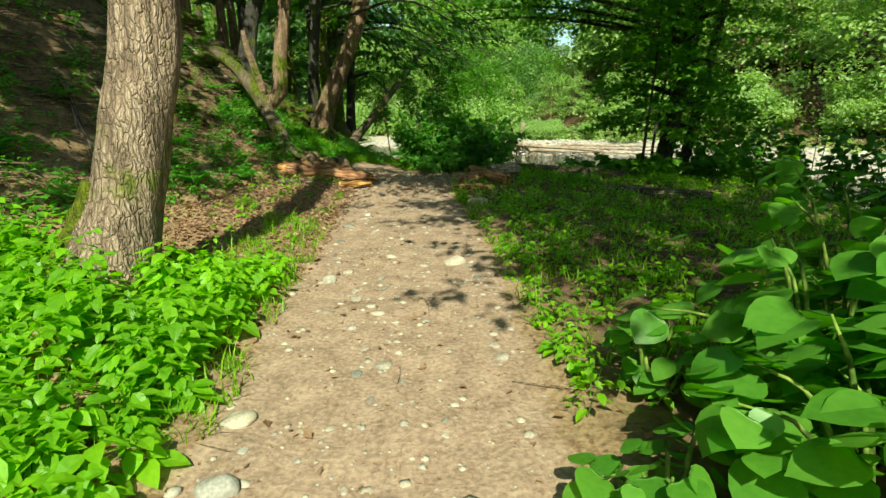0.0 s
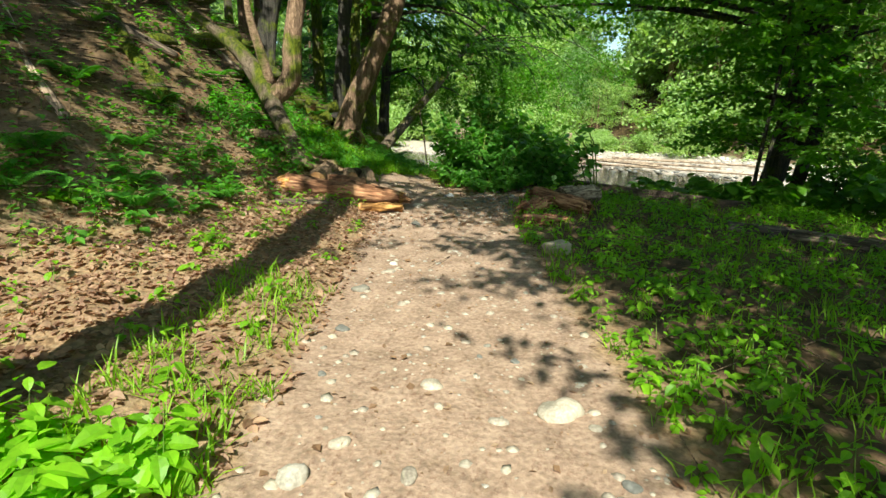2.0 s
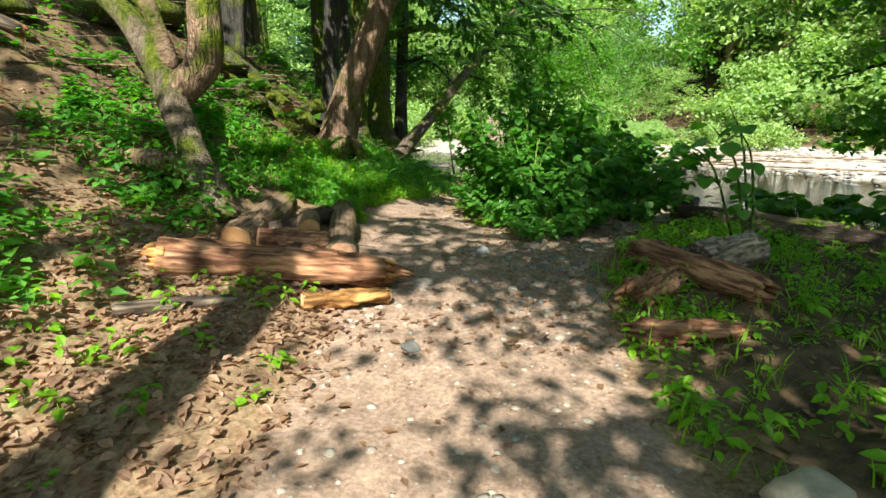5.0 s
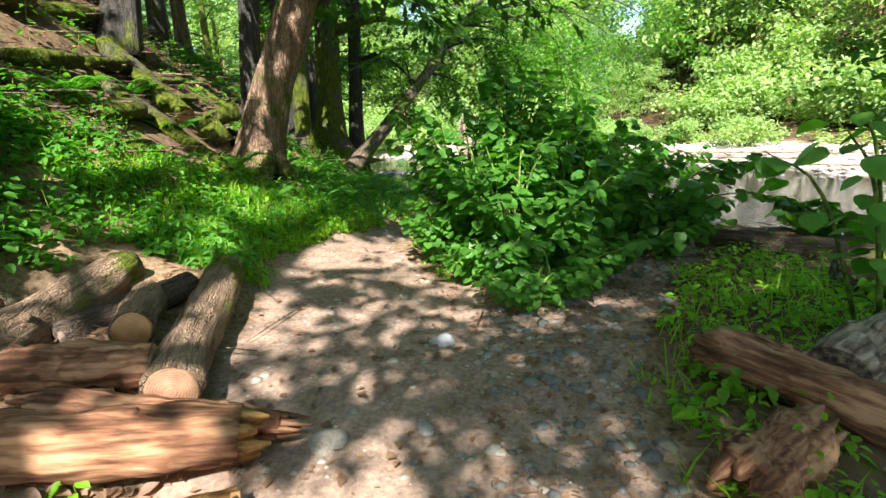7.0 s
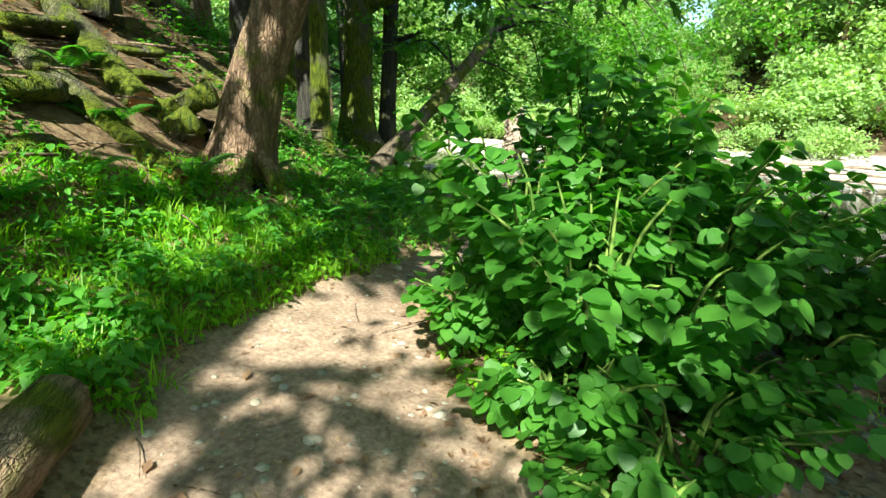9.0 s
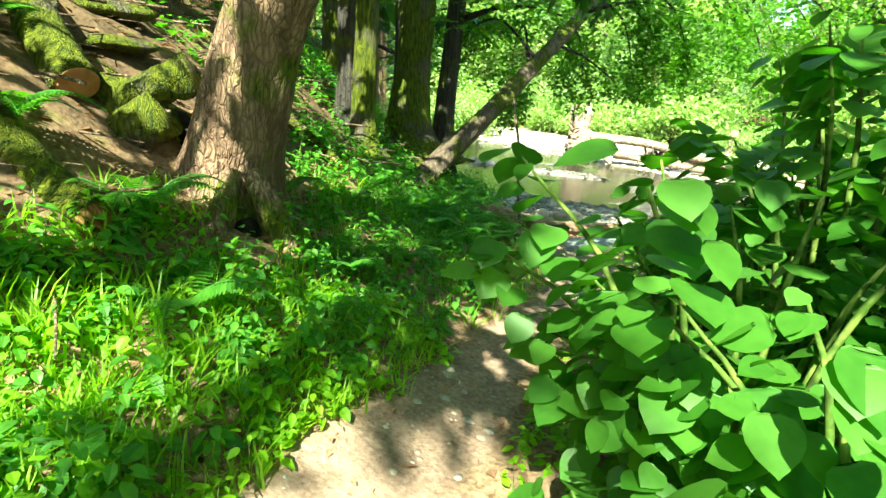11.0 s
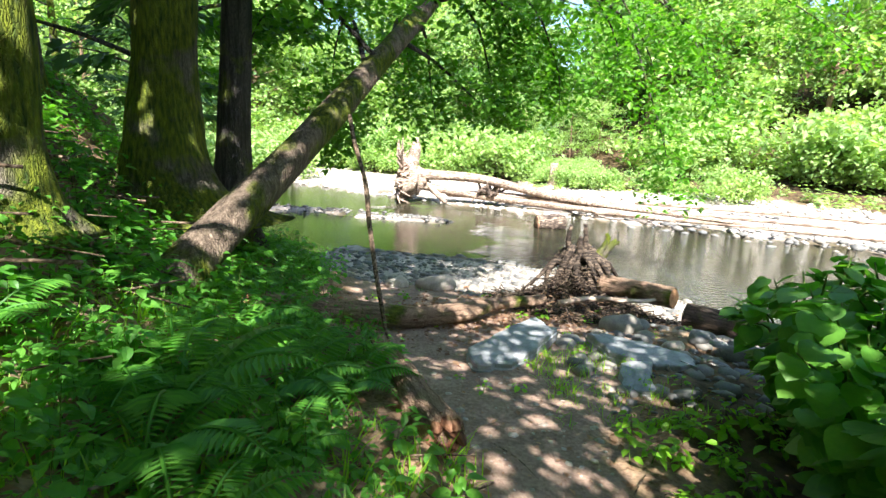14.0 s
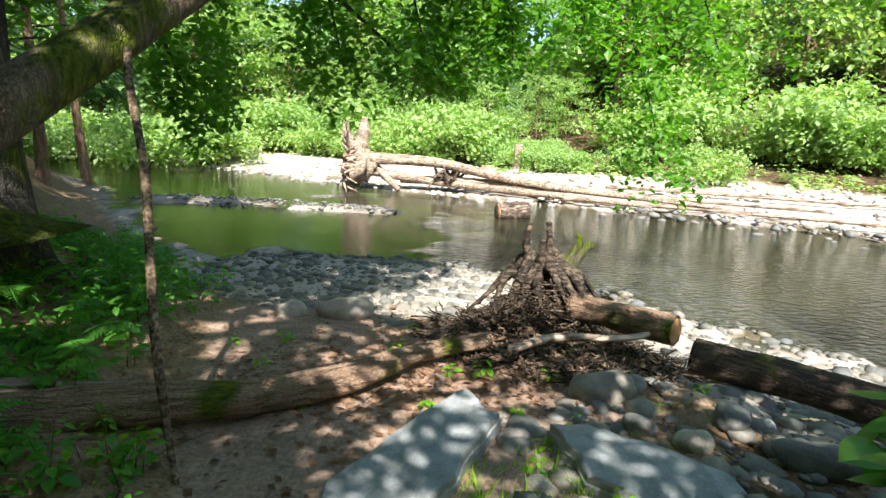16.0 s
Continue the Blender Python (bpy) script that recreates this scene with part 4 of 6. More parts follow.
# long hemlock limbs of the big tree, drooping over the trail
over = []
for i, pts in enumerate([[(0.6, 0.05, 2.9), (2.2, 0.6, 3.1), (3.6, 1.0, 2.3)], [(0.62, 0.05, 3.2), (2.4, 1.6, 3.3), (4.0, 2.6, 2.4)], [(0.65, 0.0, 3.3), (2.6, -0.5, 3.6), (4.4, -0.6, 2.7)], [(0.7, 0.1, 3.7), (3.0, 0.5, 4.0), (5.0, 1.0, 3.0)], [(0.75, 0.1, 4.2), (2.8, 2.0, 4.2), (4.6, 3.2, 3.3)], [(0.8, 0.1, 4.8), (3.2, -0.2, 5.0), (5.6, -0.1, 4.0)], [(0.6, 0.1, 3.0), (1.4, 1.8, 3.0), (2.2, 3.4, 2.2)], [(0.9, 0.1, 5.4), (3.4, 1.0, 5.6), (6.0, 1.8, 4.6)]]):
    tube_part("branch", pts, [0.05, 0.03, 0.008], bark_dark, root_tree, seg=7, rings=12, rough=0.05, seed=i)
    over.append(tuple(np.array(p, float) for p in pts))
v, f = hemlock_sprays(over, 1000, 0.3, 77, 0.8)
piece("hanging_sprays", v, f, leaf_hemlock, root_tree, smooth_shade=False)

make_tree("young maple sapling with layered leaves under the tall trees", on_ground(4.5, 12.9), [(0, 0, 0), (0.02, 0, 1), (0.1, 0, 2.5), (0.1, 0, 4.5)], [0.04, 0.035, 0.028, 0.01], bark_dark, "broad", 2200, 0.15, leaf_canopy, 14, 0.2, 1.5, 0.05, 61, 0.2, 10, 16, 0.3)
make_tree("slim sapling with broad leaves near the stream bank", on_ground(4.9, 13.4), [(0, 0, 0), (0.0, 0, 1), (0.15, 0, 2.5), (0.2, 0, 4.2)], [0.04, 0.035, 0.028, 0.01], bark_dark, "broad", 2000, 0.15, leaf_canopy, 13, 0.25, 1.5, 0.05, 62, 0.2, 10, 16, 0.3)

# ---- logs, stumps, drift wood ----
def log(label, a, b, r0, r1, bark=None, cut=None, seed=0, bend=0.02, name="log", broken=False, knots=1, rough=0.05):
    """A felled log with bark and sawn or broken ends; its axis runs from a to b."""
    a, b = Vector(a), Vector(b)
    L, d = (b - a).length, (b - a).normalized()
    t = empty(name, label, "log")
    side = Vector((0, 0, 1)).cross(d).normalized()
    t.matrix_basis = Matrix.Translation((a + b) / 2) @ Matrix((d, side, d.cross(side))).transposed().to_4x4()
    h = L / 2
    tube_part("bark", [(-h, 0, 0), (-h * 0.33, bend * L, 0), (h * 0.33, -bend * 0.5 * L, 0.01), (h, 0, 0)], [r0, r0 * 0.97, r1 * 1.03, r1], bark or bark_log, t, seg=24, rings=max(14, int(L * 18)), rough=rough, seed=seed, ridge=0.04)
    rg = random.Random(seed)
    for x, r, s in ((-h, r0, -1), (h, r1, 1)):
        if broken:
            for i in range(8):   # splinters of different reach
                c, q = math.cos(i * 0.8) * r * 0.66, math.sin(i * 0.8) * r * 0.66
                k = rg.uniform(0.75, 1.05)
                tube_part("splinter", [(x - s * 0.06, c, q), (x + s * 0.02, c * 0.97, q * 0.97), (x + s * rg.uniform(0.03, 0.14), c * k, q * k)], [r * 0.36, r * 0.3, r * 0.08], cut or wood_rot, t, seg=6, rings=6, rough=0.14, seed=i)
        else:
            tube_part("cut_end", [(x - s * 0.02, 0, 0), (x + s * 0.006, 0, 0), (x + s * 0.012, 0, 0)], [r * 0.93, r * 0.91, r * 0.86], {wood_rot: ring_rust, wood_cut: ring_tan, None: ring_tan}.get(cut, cut), t, seg=22, rings=5, rough=0.02, seed=seed)
    for i in range(knots):
        x, ang = rg.uniform(-0.6, 0.6) * h, rg.uniform(0.6, 2.5)
        c, q = math.cos(ang), math.sin(ang)
        tube_part("knot", [(x, c * r1 * 0.8, q * r1 * 0.8), (x, c * (r1 + 0.03), q * (r1 + 0.03))], [0.035, 0.02], bark or bark_log, t, seg=8, rings=4, seed=i)
    return t


# pile at the left of the trail
log("brown barked log with an orange sawn end in the trailside pile", (-2.98, 9.72, 0.46), (-3.2, 11.0, 0.55), 0.135, 0.12, seed=1, cut=wood_cut)
log("barked log lying along the edge of the trail", (-2.2, 9.98, 0.3), (-2.72, 11.35, 0.42), 0.125, 0.12, seed=2, cut=wood_rot, bend=0.01)
log("short split log with peeled yellowish wood", (-2.86, 9.86, 0.44), (-2.36, 10.08, 0.37), 0.105, 0.1, wood_rot, wood_rot, seed=3, knots=0, rough=0.09)
log("short round of pale sawn wood", (-2.62, 10.3, 0.44), (-2.82, 10.7, 0.46), 0.1, 0.1, bark_log, wood_cut, seed=4, knots=0)
log("dark short log behind the pale round", (-2.95, 10.2, 0.42), (-2.72, 10.95, 0.46), 0.085, 0.08, bark_wet, wood_wet, seed=5)
log("long rotten log with a splintered orange end", (-3.25, 9.2, 0.45), (-1.78, 9.78, 0.24), 0.145, 0.115, wood_rot, wood_cut, seed=6, broken=True, rough=0.1)
log("peeled split of yellow wood on the leaf litter", (-2.2, 9.24, 0.17), (-1.66, 9.52, 0.15), 0.06, 0.05, wood_cut, wood_cut, seed=7, knots=0, rough=0.2)
log("slim rotten log across the pile", (-2.45, 9.62, 0.42), (-1.7, 9.92, 0.2), 0.075, 0.06, wood_rot, wood_rot, seed=8, broken=True, rough=0.15)
log("weathered log lying in the leaf litter", (-3.1, 8.6, 0.3), (-2.35, 9.25, 0.2), 0.05, 0.035, wood_wet, wood_wet, seed=9)
# right of the trail
log("short thick grey log with a dark hollow end", (0.62, 10.3, 0.28), (1.2, 10.78, 0.28), 0.15, 0.14, wood_grey, wood_wet, seed=11, rough=0.08)
log("rotten reddish log sunk in the plants", (0.26, 10.6, 0.26), (0.95, 9.9, 0.2), 0.12, 0.11, wood_rot, wood_rot, seed=12, broken=True, rough=0.1)
log("rotten red stub of a log beside the trail", (0.08, 9.78, 0.14), (0.34, 9.96, 0.22), 0.13, 0.11, wood_rot, wood_rot, seed=13, broken=True, rough=0.12, knots=0)
log("crumbling red wood in the herbs", (0.05, 9.25, 0.1), (0.6, 9.3, 0.12), 0.08, 0.06, wood_rot, wood_rot, seed=14, broken=True, rough=0.15)
log("long dark log lying toward the stream", (1.75, 12.3, 0.08), (3.9, 11.6, -0.02), 0.17, 0.16, bark_wet, wood_wet, seed=15)
log("mossy log lying at the edge of the stream path", (1.35, 14.1, -0.02), (3.2, 13.0, -0.05), 0.13, 0.12, bark_wet, wood_wet, seed=16)
log("dark weathered log behind the plants", (2.9, 9.9, -0.02), (4.6, 9.2, -0.04), 0.12, 0.1, wood_wet, wood_wet, seed=17)

# at the stream
log("long pale log lying across the end of the trail", (-4.0, 19.45, -0.09), (-2.62, 20.3, -0.44), 0.11, 0.105, bark_log, wood_rot, seed=21, bend=0.01, broken=True)
log("pale bent log reaching to the stump", (-2.7, 20.27, -0.44), (-1.0, 21.35, -0.53), 0.105, 0.065, bark_log, wood_rot, seed=22, bend=-0.03)
log("split grey log beside the long log", (-4.1, 19.75, -0.1), (-3.0, 20.35, -0.42), 0.06, 0.05, wood_grey, wood_grey, seed=23, broken=True)
log("barked log with a fresh sawn end by the stump", (0.0, 22.1, -0.5), (0.62, 21.3, -0.44), 0.13, 0.13, bark_log, wood_cut, seed=24)
log("thick wet barked log lying on the stones", (0.75, 21.2, -0.62), (3.1, 19.2, -0.72), 0.15, 0.17, bark_wet, wood_wet, seed=25)
log("short dark log lying in the stream", (1.2, 31.8, -1.12), (2.1, 31.9, -1.1), 0.26, 0.28, wood_wet, wood_rot, seed=26)
log("dead branch bent over the debris", (-0.9, 20.95, -0.44), (0.6, 21.45, -0.5), 0.035, 0.025, wood_grey, wood_grey, seed=27, bend=0.08)
log("rotten mossy stump of a log at the trail edge", (-2.38, 17.75, -0.2), (-2.72, 18.75, -0.24), 0.12, 0.08, bark_log, wood_rot, seed=28, broken=True)

# stump with bare roots
st = empty("tree_stump", "weathered root stump with sticks and dead leaves heaped about it", "stump", (-0.15, 22.7, -0.8))
tube_part("stump_body", [(0, 0, -0.1), (0, 0, 0.25), (0.05, 0, 0.5), (0.08, 0, 0.66)], [0.44, 0.3, 0.18, 0.08], wood_dark, st, seg=30, rings=22, rough=0.12, lobes=0.5, seed=3, ridge=0.1)
for i in range(16):
    a = i * 0.41 + 0.2
    r = random.Random(i)
    L = r.uniform(0.45, 0.95)
    tube_part("root", [(0.15 * math.cos(a), 0.15 * math.sin(a), 0.5 + r.uniform(-0.2, 0.25)), (0.4 * math.cos(a), 0.4 * math.sin(a), 0.3 + r.uniform(-0.15, 0.3)), (L * math.cos(a + 0.3), L * math.sin(a + 0.3), -0.05)], [0.06, 0.045, 0.012], wood_dark, st, seg=7, rings=10, rough=0.12, seed=i)
for i, (x, y, h) in enumerate([(-0.2, 0.05, 1.02), (0.05, 0.0, 1.05), (-0.05, -0.05, 0.85), (0.42, 0.1, 0.9), (0.52, 0.05, 0.74)]):
    tube_part("spike", [(x * 0.6, y, 0.5), (x, y, 0.8), (x + 0.03 * (-1) ** i, y, h)], [0.06, 0.04, 0.028], wood_dark if i < 3 else bark_moss, st, seg=8, rings=8, rough=0.12, seed=i)
# heap of sticks and dead leaves
n = 2200
ang, rad = rnd(n, 0, 6.28), np.sqrt(rnd(n)) * 1.3
sx, sy = -0.25 + rad * np.cos(ang), 22.1 + rad * np.sin(ang) * 1.1
sz = land(sx, sy)[0] + 0.72 * np.exp(-((sx + 0.2) ** 2 + (sy - 22.45) ** 2) / 0.36) * rnd(n) ** 0.6 + 0.02
prs = [tube([(-0.5, 0, 0), (0, 0.03, 0.02), (0.5, 0, 0)], [0.02, 0.017, 0.008], seg=5, rings=5, rough=0.08)]
tri = np.vstack([prs[0][1][:, [0, 1, 2]], prs[0][1][:, [0, 2, 3]]])
v, f = scatter((prs[0][0], tri), np.stack([sx, sy, sz], 1), rnd(n, 0, 6.28), rnd(n, -0.4, 0.4), rnd(n, 0.12, 0.55), rnd(n, -0.4, 0.4))
heap = piece("debris_heap", v, f, twig_dark)
heap.data.validate()
tagged(heap, "heap of flood-washed sticks and twigs around the stump", "debris", kind="stuff")

lx, ly = -0.5 + rng.normal(0, 0.75, 900), 21.7 + rng.normal(0, 0.7, 900)
v, f = scatter(DIAMOND, np.stack([lx, ly, land(lx, ly)[0] + 0.03 + 0.3 * np.exp(-((lx + 0.25) ** 2 + (ly - 22.1) ** 2) / 0.5) * rnd(900)], 1), rnd(900, 0, 6.28), rnd(900, -0.5, 0.5), rnd(900, 0.04, 0.11), rnd(900, -0.5, 0.5))
tagged(piece("heap_leaves", v, f, leaf_dead, smooth_shade=False), "brown dead leaves caught in the debris heap", "leaf litter", kind="stuff")

# uprooted tree on the far gravel bar
wad = empty("fallen_tree", "bleached uprooted tree with its root plate on the gravel bar", "fallen tree", (-3.2, 37.6, WATER))
tube_part("root_plate", [(-0.55, 0, 1.1), (-0.1, 0, 1.0), (0.25, 0.1, 1.0), (0.7, 0.1, 1.1)], [0.45, 0.85, 0.55, 0.3], wood_grey, wad, seg=30, rings=20, rough=0.14, seed=4, ridge=0.12)
for i in range(46):
    a = i * 2.39
    r = random.Random(50 + i)
    L = r.uniform(0.9, 1.75)
    c, s = math.cos(a), math.sin(a)
    tube_part("root", [(0, 0.3 * c, 1.0 + 0.3 * s), (-0.35 + r.uniform(-0.2, 0.2), L * 0.6 * c, 1.05 + L * 0.6 * s), (-0.3 + r.uniform(-0.4, 0.4), L * c, max(0.02, 1.05 + L * s))], [0.14, 0.07, 0.015], wood_grey, wad, seg=6, rings=8, rough=0.12, seed=i)
tube_part("trunk", [(0.3, 0, 1.2), (3.0, -0.7, 1.15), (6.5, -2.2, 0.6), (11.5, -5.5, 0.35)], [0.23, 0.19, 0.15, 0.06], wood_grey, wad, seg=14, rings=30, rough=0.05, seed=5)
tube_part("second_stem", [(0.4, 0.1, 0.7), (3.0, -0.6, 0.42), (7.0, -2.9, 0.3), (9.5, -4.9, 0.25)], [0.17, 0.14, 0.11, 0.05], wood_grey, wad, seg=12, rings=26, rough=0.05, seed=6)
tube_part("prop", [(0.4, 0.2, 1.2), (1.1, -0.2, 0.5), (1.6, -0.4, 0.05)], [0.16, 0.14, 0.1], wood_grey, wad, seg=10, rings=12, rough=0.08, seed=7)
tube_part("snag", [(0.1, 0.4, 1.6), (0.2, 0.4, 2.3), (0.25, 0.45, 2.75)], [0.3, 0.22, 0.08], wood_grey, wad, seg=12, rings=12, rough=0.14, seed=8)
log("bleached drift log on the gravel bar", (-1.5, 38.0, -0.85), (5.2, 34.6, -0.78), 0.16, 0.1, wood_grey, wood_grey, seed=31)
log("bleached drift log with a dark root end", (0.2, 37.0, -0.75), (6.6, 34.0, -0.8), 0.15, 0.1, wood_grey, wood_wet, seed=32)
log("thin bleached drift pole on the gravel bar", (2.5, 36.5, -0.85), (11, 31.2, -0.8), 0.09, 0.05, wood_grey, wood_grey, seed=33)
log("long drift pole near the water", (4.0, 34.4, -1.02), (13.5, 29.0, -0.95), 0.07, 0.05, wood_grey, wood_grey, seed=34)
log("bleached drift branch on stones", (6.5, 36.8, -0.8), (15.5, 31.4, -0.72), 0.08, 0.05, wood_grey, wood_grey, seed=35)
rt = empty("root_snag", "dark knotted root lying on the gravel bar", "root", (0.3, 36.9, -1.1))
for i in range(14):
    a = i * 2.4
    r = random.Random(80 + i)
    tube_part("root", [(0, 0, 0.35), (0.3 * math.cos(a), 0.3 * math.sin(a), 0.45 + r.uniform(-0.2, 0.4)), (r.uniform(0.5, 0.9) * math.cos(a), 0.6 * math.sin(a), max(0.0, 0.3 + r.uniform(-0.4, 0.8)))], [0.13, 0.08, 0.02], wood_wet, rt, seg=7, rings=8, rough=0.12, seed=i)
pst = empty("post", "pale broken tree stub standing on the gravel bar", "stub", (4.3, 42.6, height(4.3, 42.6) - 0.05))
tube_part("stub", [(0, 0, 0), (0.02, 0, 0.7), (0.03, 0, 1.35)], [0.28, 0.22, 0.2], wood_grey, pst, seg=14, rings=14, rough=0.08, seed=2)

# stick hanging from the leaning trunk
hs = empty("hanging_stick", "thin crooked dead stick hanging from the leaning trunk", "stick", (-2.84, 19.63, -0.42))
tube_part("stick", [(0.06, -0.1, -0.06), (0, 0, 0.1), (-0.1, 0.18, 0.5), (-0.2, 0.42, 0.95), (-0.27, 0.6, 1.35), (-0.42, 0.85, 1.75), (-0.48, 1.0, 1.98)], [0.012, 0.017, 0.022, 0.024, 0.022, 0.022, 0.02], twig_mat, hs, seg=9, rings=34, rough=0.08, seed=5)

# ---- stones ----
def slab(label, corners, thick, z, seed, mat):
    """A flat broken slab with layered, uneven edges."""
    bm = bmesh.new()
    c = np.array(corners, float)
    mid = c.mean(0)
    r = random.Random(seed)
    rings = []
    edge = []
    for i in range(len(c)):
        a, b = c[i], c[(i + 1) % len(c)]
        for u in (0, 0.2, 0.4, 0.6, 0.8):
            p = a + (b - a) * u + np.array([r.uniform(-0.03, 0.03), r.uniform(-0.03, 0.03)])
            edge.append(p - mid)
    for k, (s, h) in enumerate([(1.0, -thick), (1.02, -thick * 0.4), (0.985, -thick * 0.35), (0.99, -0.012), (0.965, 0.0), (0.7, 0.012), (0.4, 0.006), (0.15, 0.016)]):
        rings.append([bm.verts.new((p[0] * s, p[1] * s, h + 0.012 * noise.noise(Vector((p[0] * s * 4, p[1] * s * 4, seed))))) for p in edge])
    for a, b in zip(rings[:-1], rings[1:]):
        for i in range(len(edge)):
            j = (i + 1) % len(edge)
            bm.faces.new((a[i], a[j], b[j], b[i]))
    bm.faces.new(rings[-1])
    bm.faces.new(rings[0][::-1])
    bmesh.ops.recalc_face_normals(bm, faces=bm.faces)
    me = bpy.data.meshes.new("stone_slab")
    bm.to_mesh(me)
    bm.free()
    ob = new("stone_slab", me)
    me.materials.append(mat)
    ob.location = (mid[0], mid[1], z)
    return tagged(ob, label, "stone")


slab("large flat grey slate slab lying in the trail", [(-1.31, 20.3), (-1.2, 20.02), (-1.5, 19.5), (-1.78, 19.12), (-2.1, 19.12), (-2.12, 19.42), (-1.64, 20.05)], 0.14, -0.4, 3, stone_slate)
slab("layered bluish slate slab among the stones", [(-0.9, 19.92), (-0.62, 19.85), (-0.15, 19.42), (-0.2, 19.18), (-0.55, 19.2), (-0.85, 19.45)], 0.14, -0.4, 4, stone_slate)
slab("narrow broken slate slab", [(-0.85, 19.2), (-0.55, 19.3), (-0.75, 18.75), (-1.0, 18.7)], 0.08, -0.4, 5, stone_slate)
slab("flat stone set in the trail", [(-1.85, 17.1), (-1.55, 16.95), (-1.7, 16.75), (-1.95, 16.95)], 0.05, -0.285, 6, stone_path)


def boulder(label, x, y, sx, sy, sz, seed, mat, yaw=0.0, z=None, cat="stone"):
    v, f = STONES_FINE[seed % 6]
    ob = piece("stone", v * np.array([sx, sy, sz]) / np.array([1, 1, 0.7]), f, mat)
    ob.location = (x, y, (height(x, y) if z is None else z) + sz * (0.35 if sz > 0.07 else 0.02))
    ob.rotation_euler = (0.05 * (seed % 3), 0, yaw)
    return tagged(ob, label, cat)


for (x, y, a, b, c, s, lab, m, yw) in [
        (0.38, 7.9, 0.15, 0.12, 0.12, 1, "pale rounded boulder in the trailside herbs", stone_tan, 0.3),
        (-1.14, 10.9, 0.07, 0.06, 0.05, 2, "small grey stone standing in the trail fork", stone_slate, 0.4),
        (-0.32, 20.5, 0.21, 0.13, 0.12, 0, "big rounded grey-brown stone by the debris", stone_river, 0.1),
        (-0.3, 20.05, 0.09, 0.1, 0.09, 3, "rounded brown-grey stone beside the slab", stone_river, 0.9),
        (-0.08, 20.62, 0.1, 0.09, 0.08, 5, "smooth beige stone behind the big one", stone_river, 0.4),
        (-0.1, 19.82, 0.11, 0.1, 0.1, 4, "rounded yellowish stone with a rusty patch", stone_path, 0.2),
        (0.26, 20.0, 0.12, 0.1, 0.1, 1, "rounded grey stone among the shingle", stone_river, 1.2),
        (0.5, 19.62, 0.2, 0.12, 0.09, 2, "long smooth grey stone on shingle", stone_river, -0.5),
        (0.55, 20.05, 0.06, 0.05, 0.05, 0, "small white quartz stone", stone_bar, 0.5),
        (-1.1, 19.95, 0.1, 0.08, 0.06, 5, "greenish rounded stone by the slab", stone_river, 0.7),
        (-1.08, 19.5, 0.08, 0.07, 0.06, 3, "yellow rounded stone beside the slab", stone_path, 0.1),
        (-0.92, 19.3, 0.09, 0.08, 0.05, 1, "pale flat stone beside the slab", stone_path, 0.6),
        (-2.35, 22.75, 0.32, 0.2, 0.2, 4, "brown boulder on the stream bank", stone_path, 0.2),
        (-2.9, 22.7, 0.16, 0.14, 0.1, 2, "yellowish stone beside the boulder", stone_path, 0.5),
        (-1.15, 22.9, 0.16, 0.13, 0.1, 0, "greenish stone at the waterside", stone_river, 0.8),
        (-0.55, 4.9, 0.06, 0.05, 0.03, 3, "pale stone set in the trail", stone_path, 0.2),
        (0.12, 4.78, 0.11, 0.09, 0.06, 2, "tan stone half sunk in the trail", stone_path, 0.5),
        (-0.98, 4.1, 0.06, 0.05, 0.05, 5, "pale stone at the trail edge", stone_path, 1.0),
        (-1.35, 6.35, 0.07, 0.06, 0.05, 1, "grey rounded stone in the trail", stone_river, 0.4),
        (-1.25, 7.15, 0.035, 0.03, 0.025, 0, "small white stone in the trail", stone_bar, 0.0),
        (-0.85, 1.95, 0.09, 0.07, 0.04, 4, "flat grey stone at the trail edge", stone_path, 0.7),
        (-0.72, 1.5, 0.08, 0.07, 0.05, 2, "pale stone under the herbs", stone_path, 0.3),
        (-1.5, 9.95, 0.08, 0.07, 0.04, 5, "pale stone in the trail fork", stone_path, 0.9)]:
    boulder(lab, x, y, a, b, c, s, m, yw)

rs = random.Random(12)
for i in range(46):
    y = 0.9 + 9.5 * rs.random() ** 1.25
    x = float(np.interp(y, PATH_LINE[:, 0], PATH_LINE[:, 1])) + rs.uniform(-0.75, 0.75)
    a = 0.022 + 0.05 * rs.random() ** 2
    tagged(boulder("pale worn stone trodden into the trail", x, y, a, a * rs.uniform(0.65, 0.95), a * 0.45, i, (stone_path, stone_path, stone_river)[i % 3], rs.uniform(0, 3)), group="stones set in the trail")

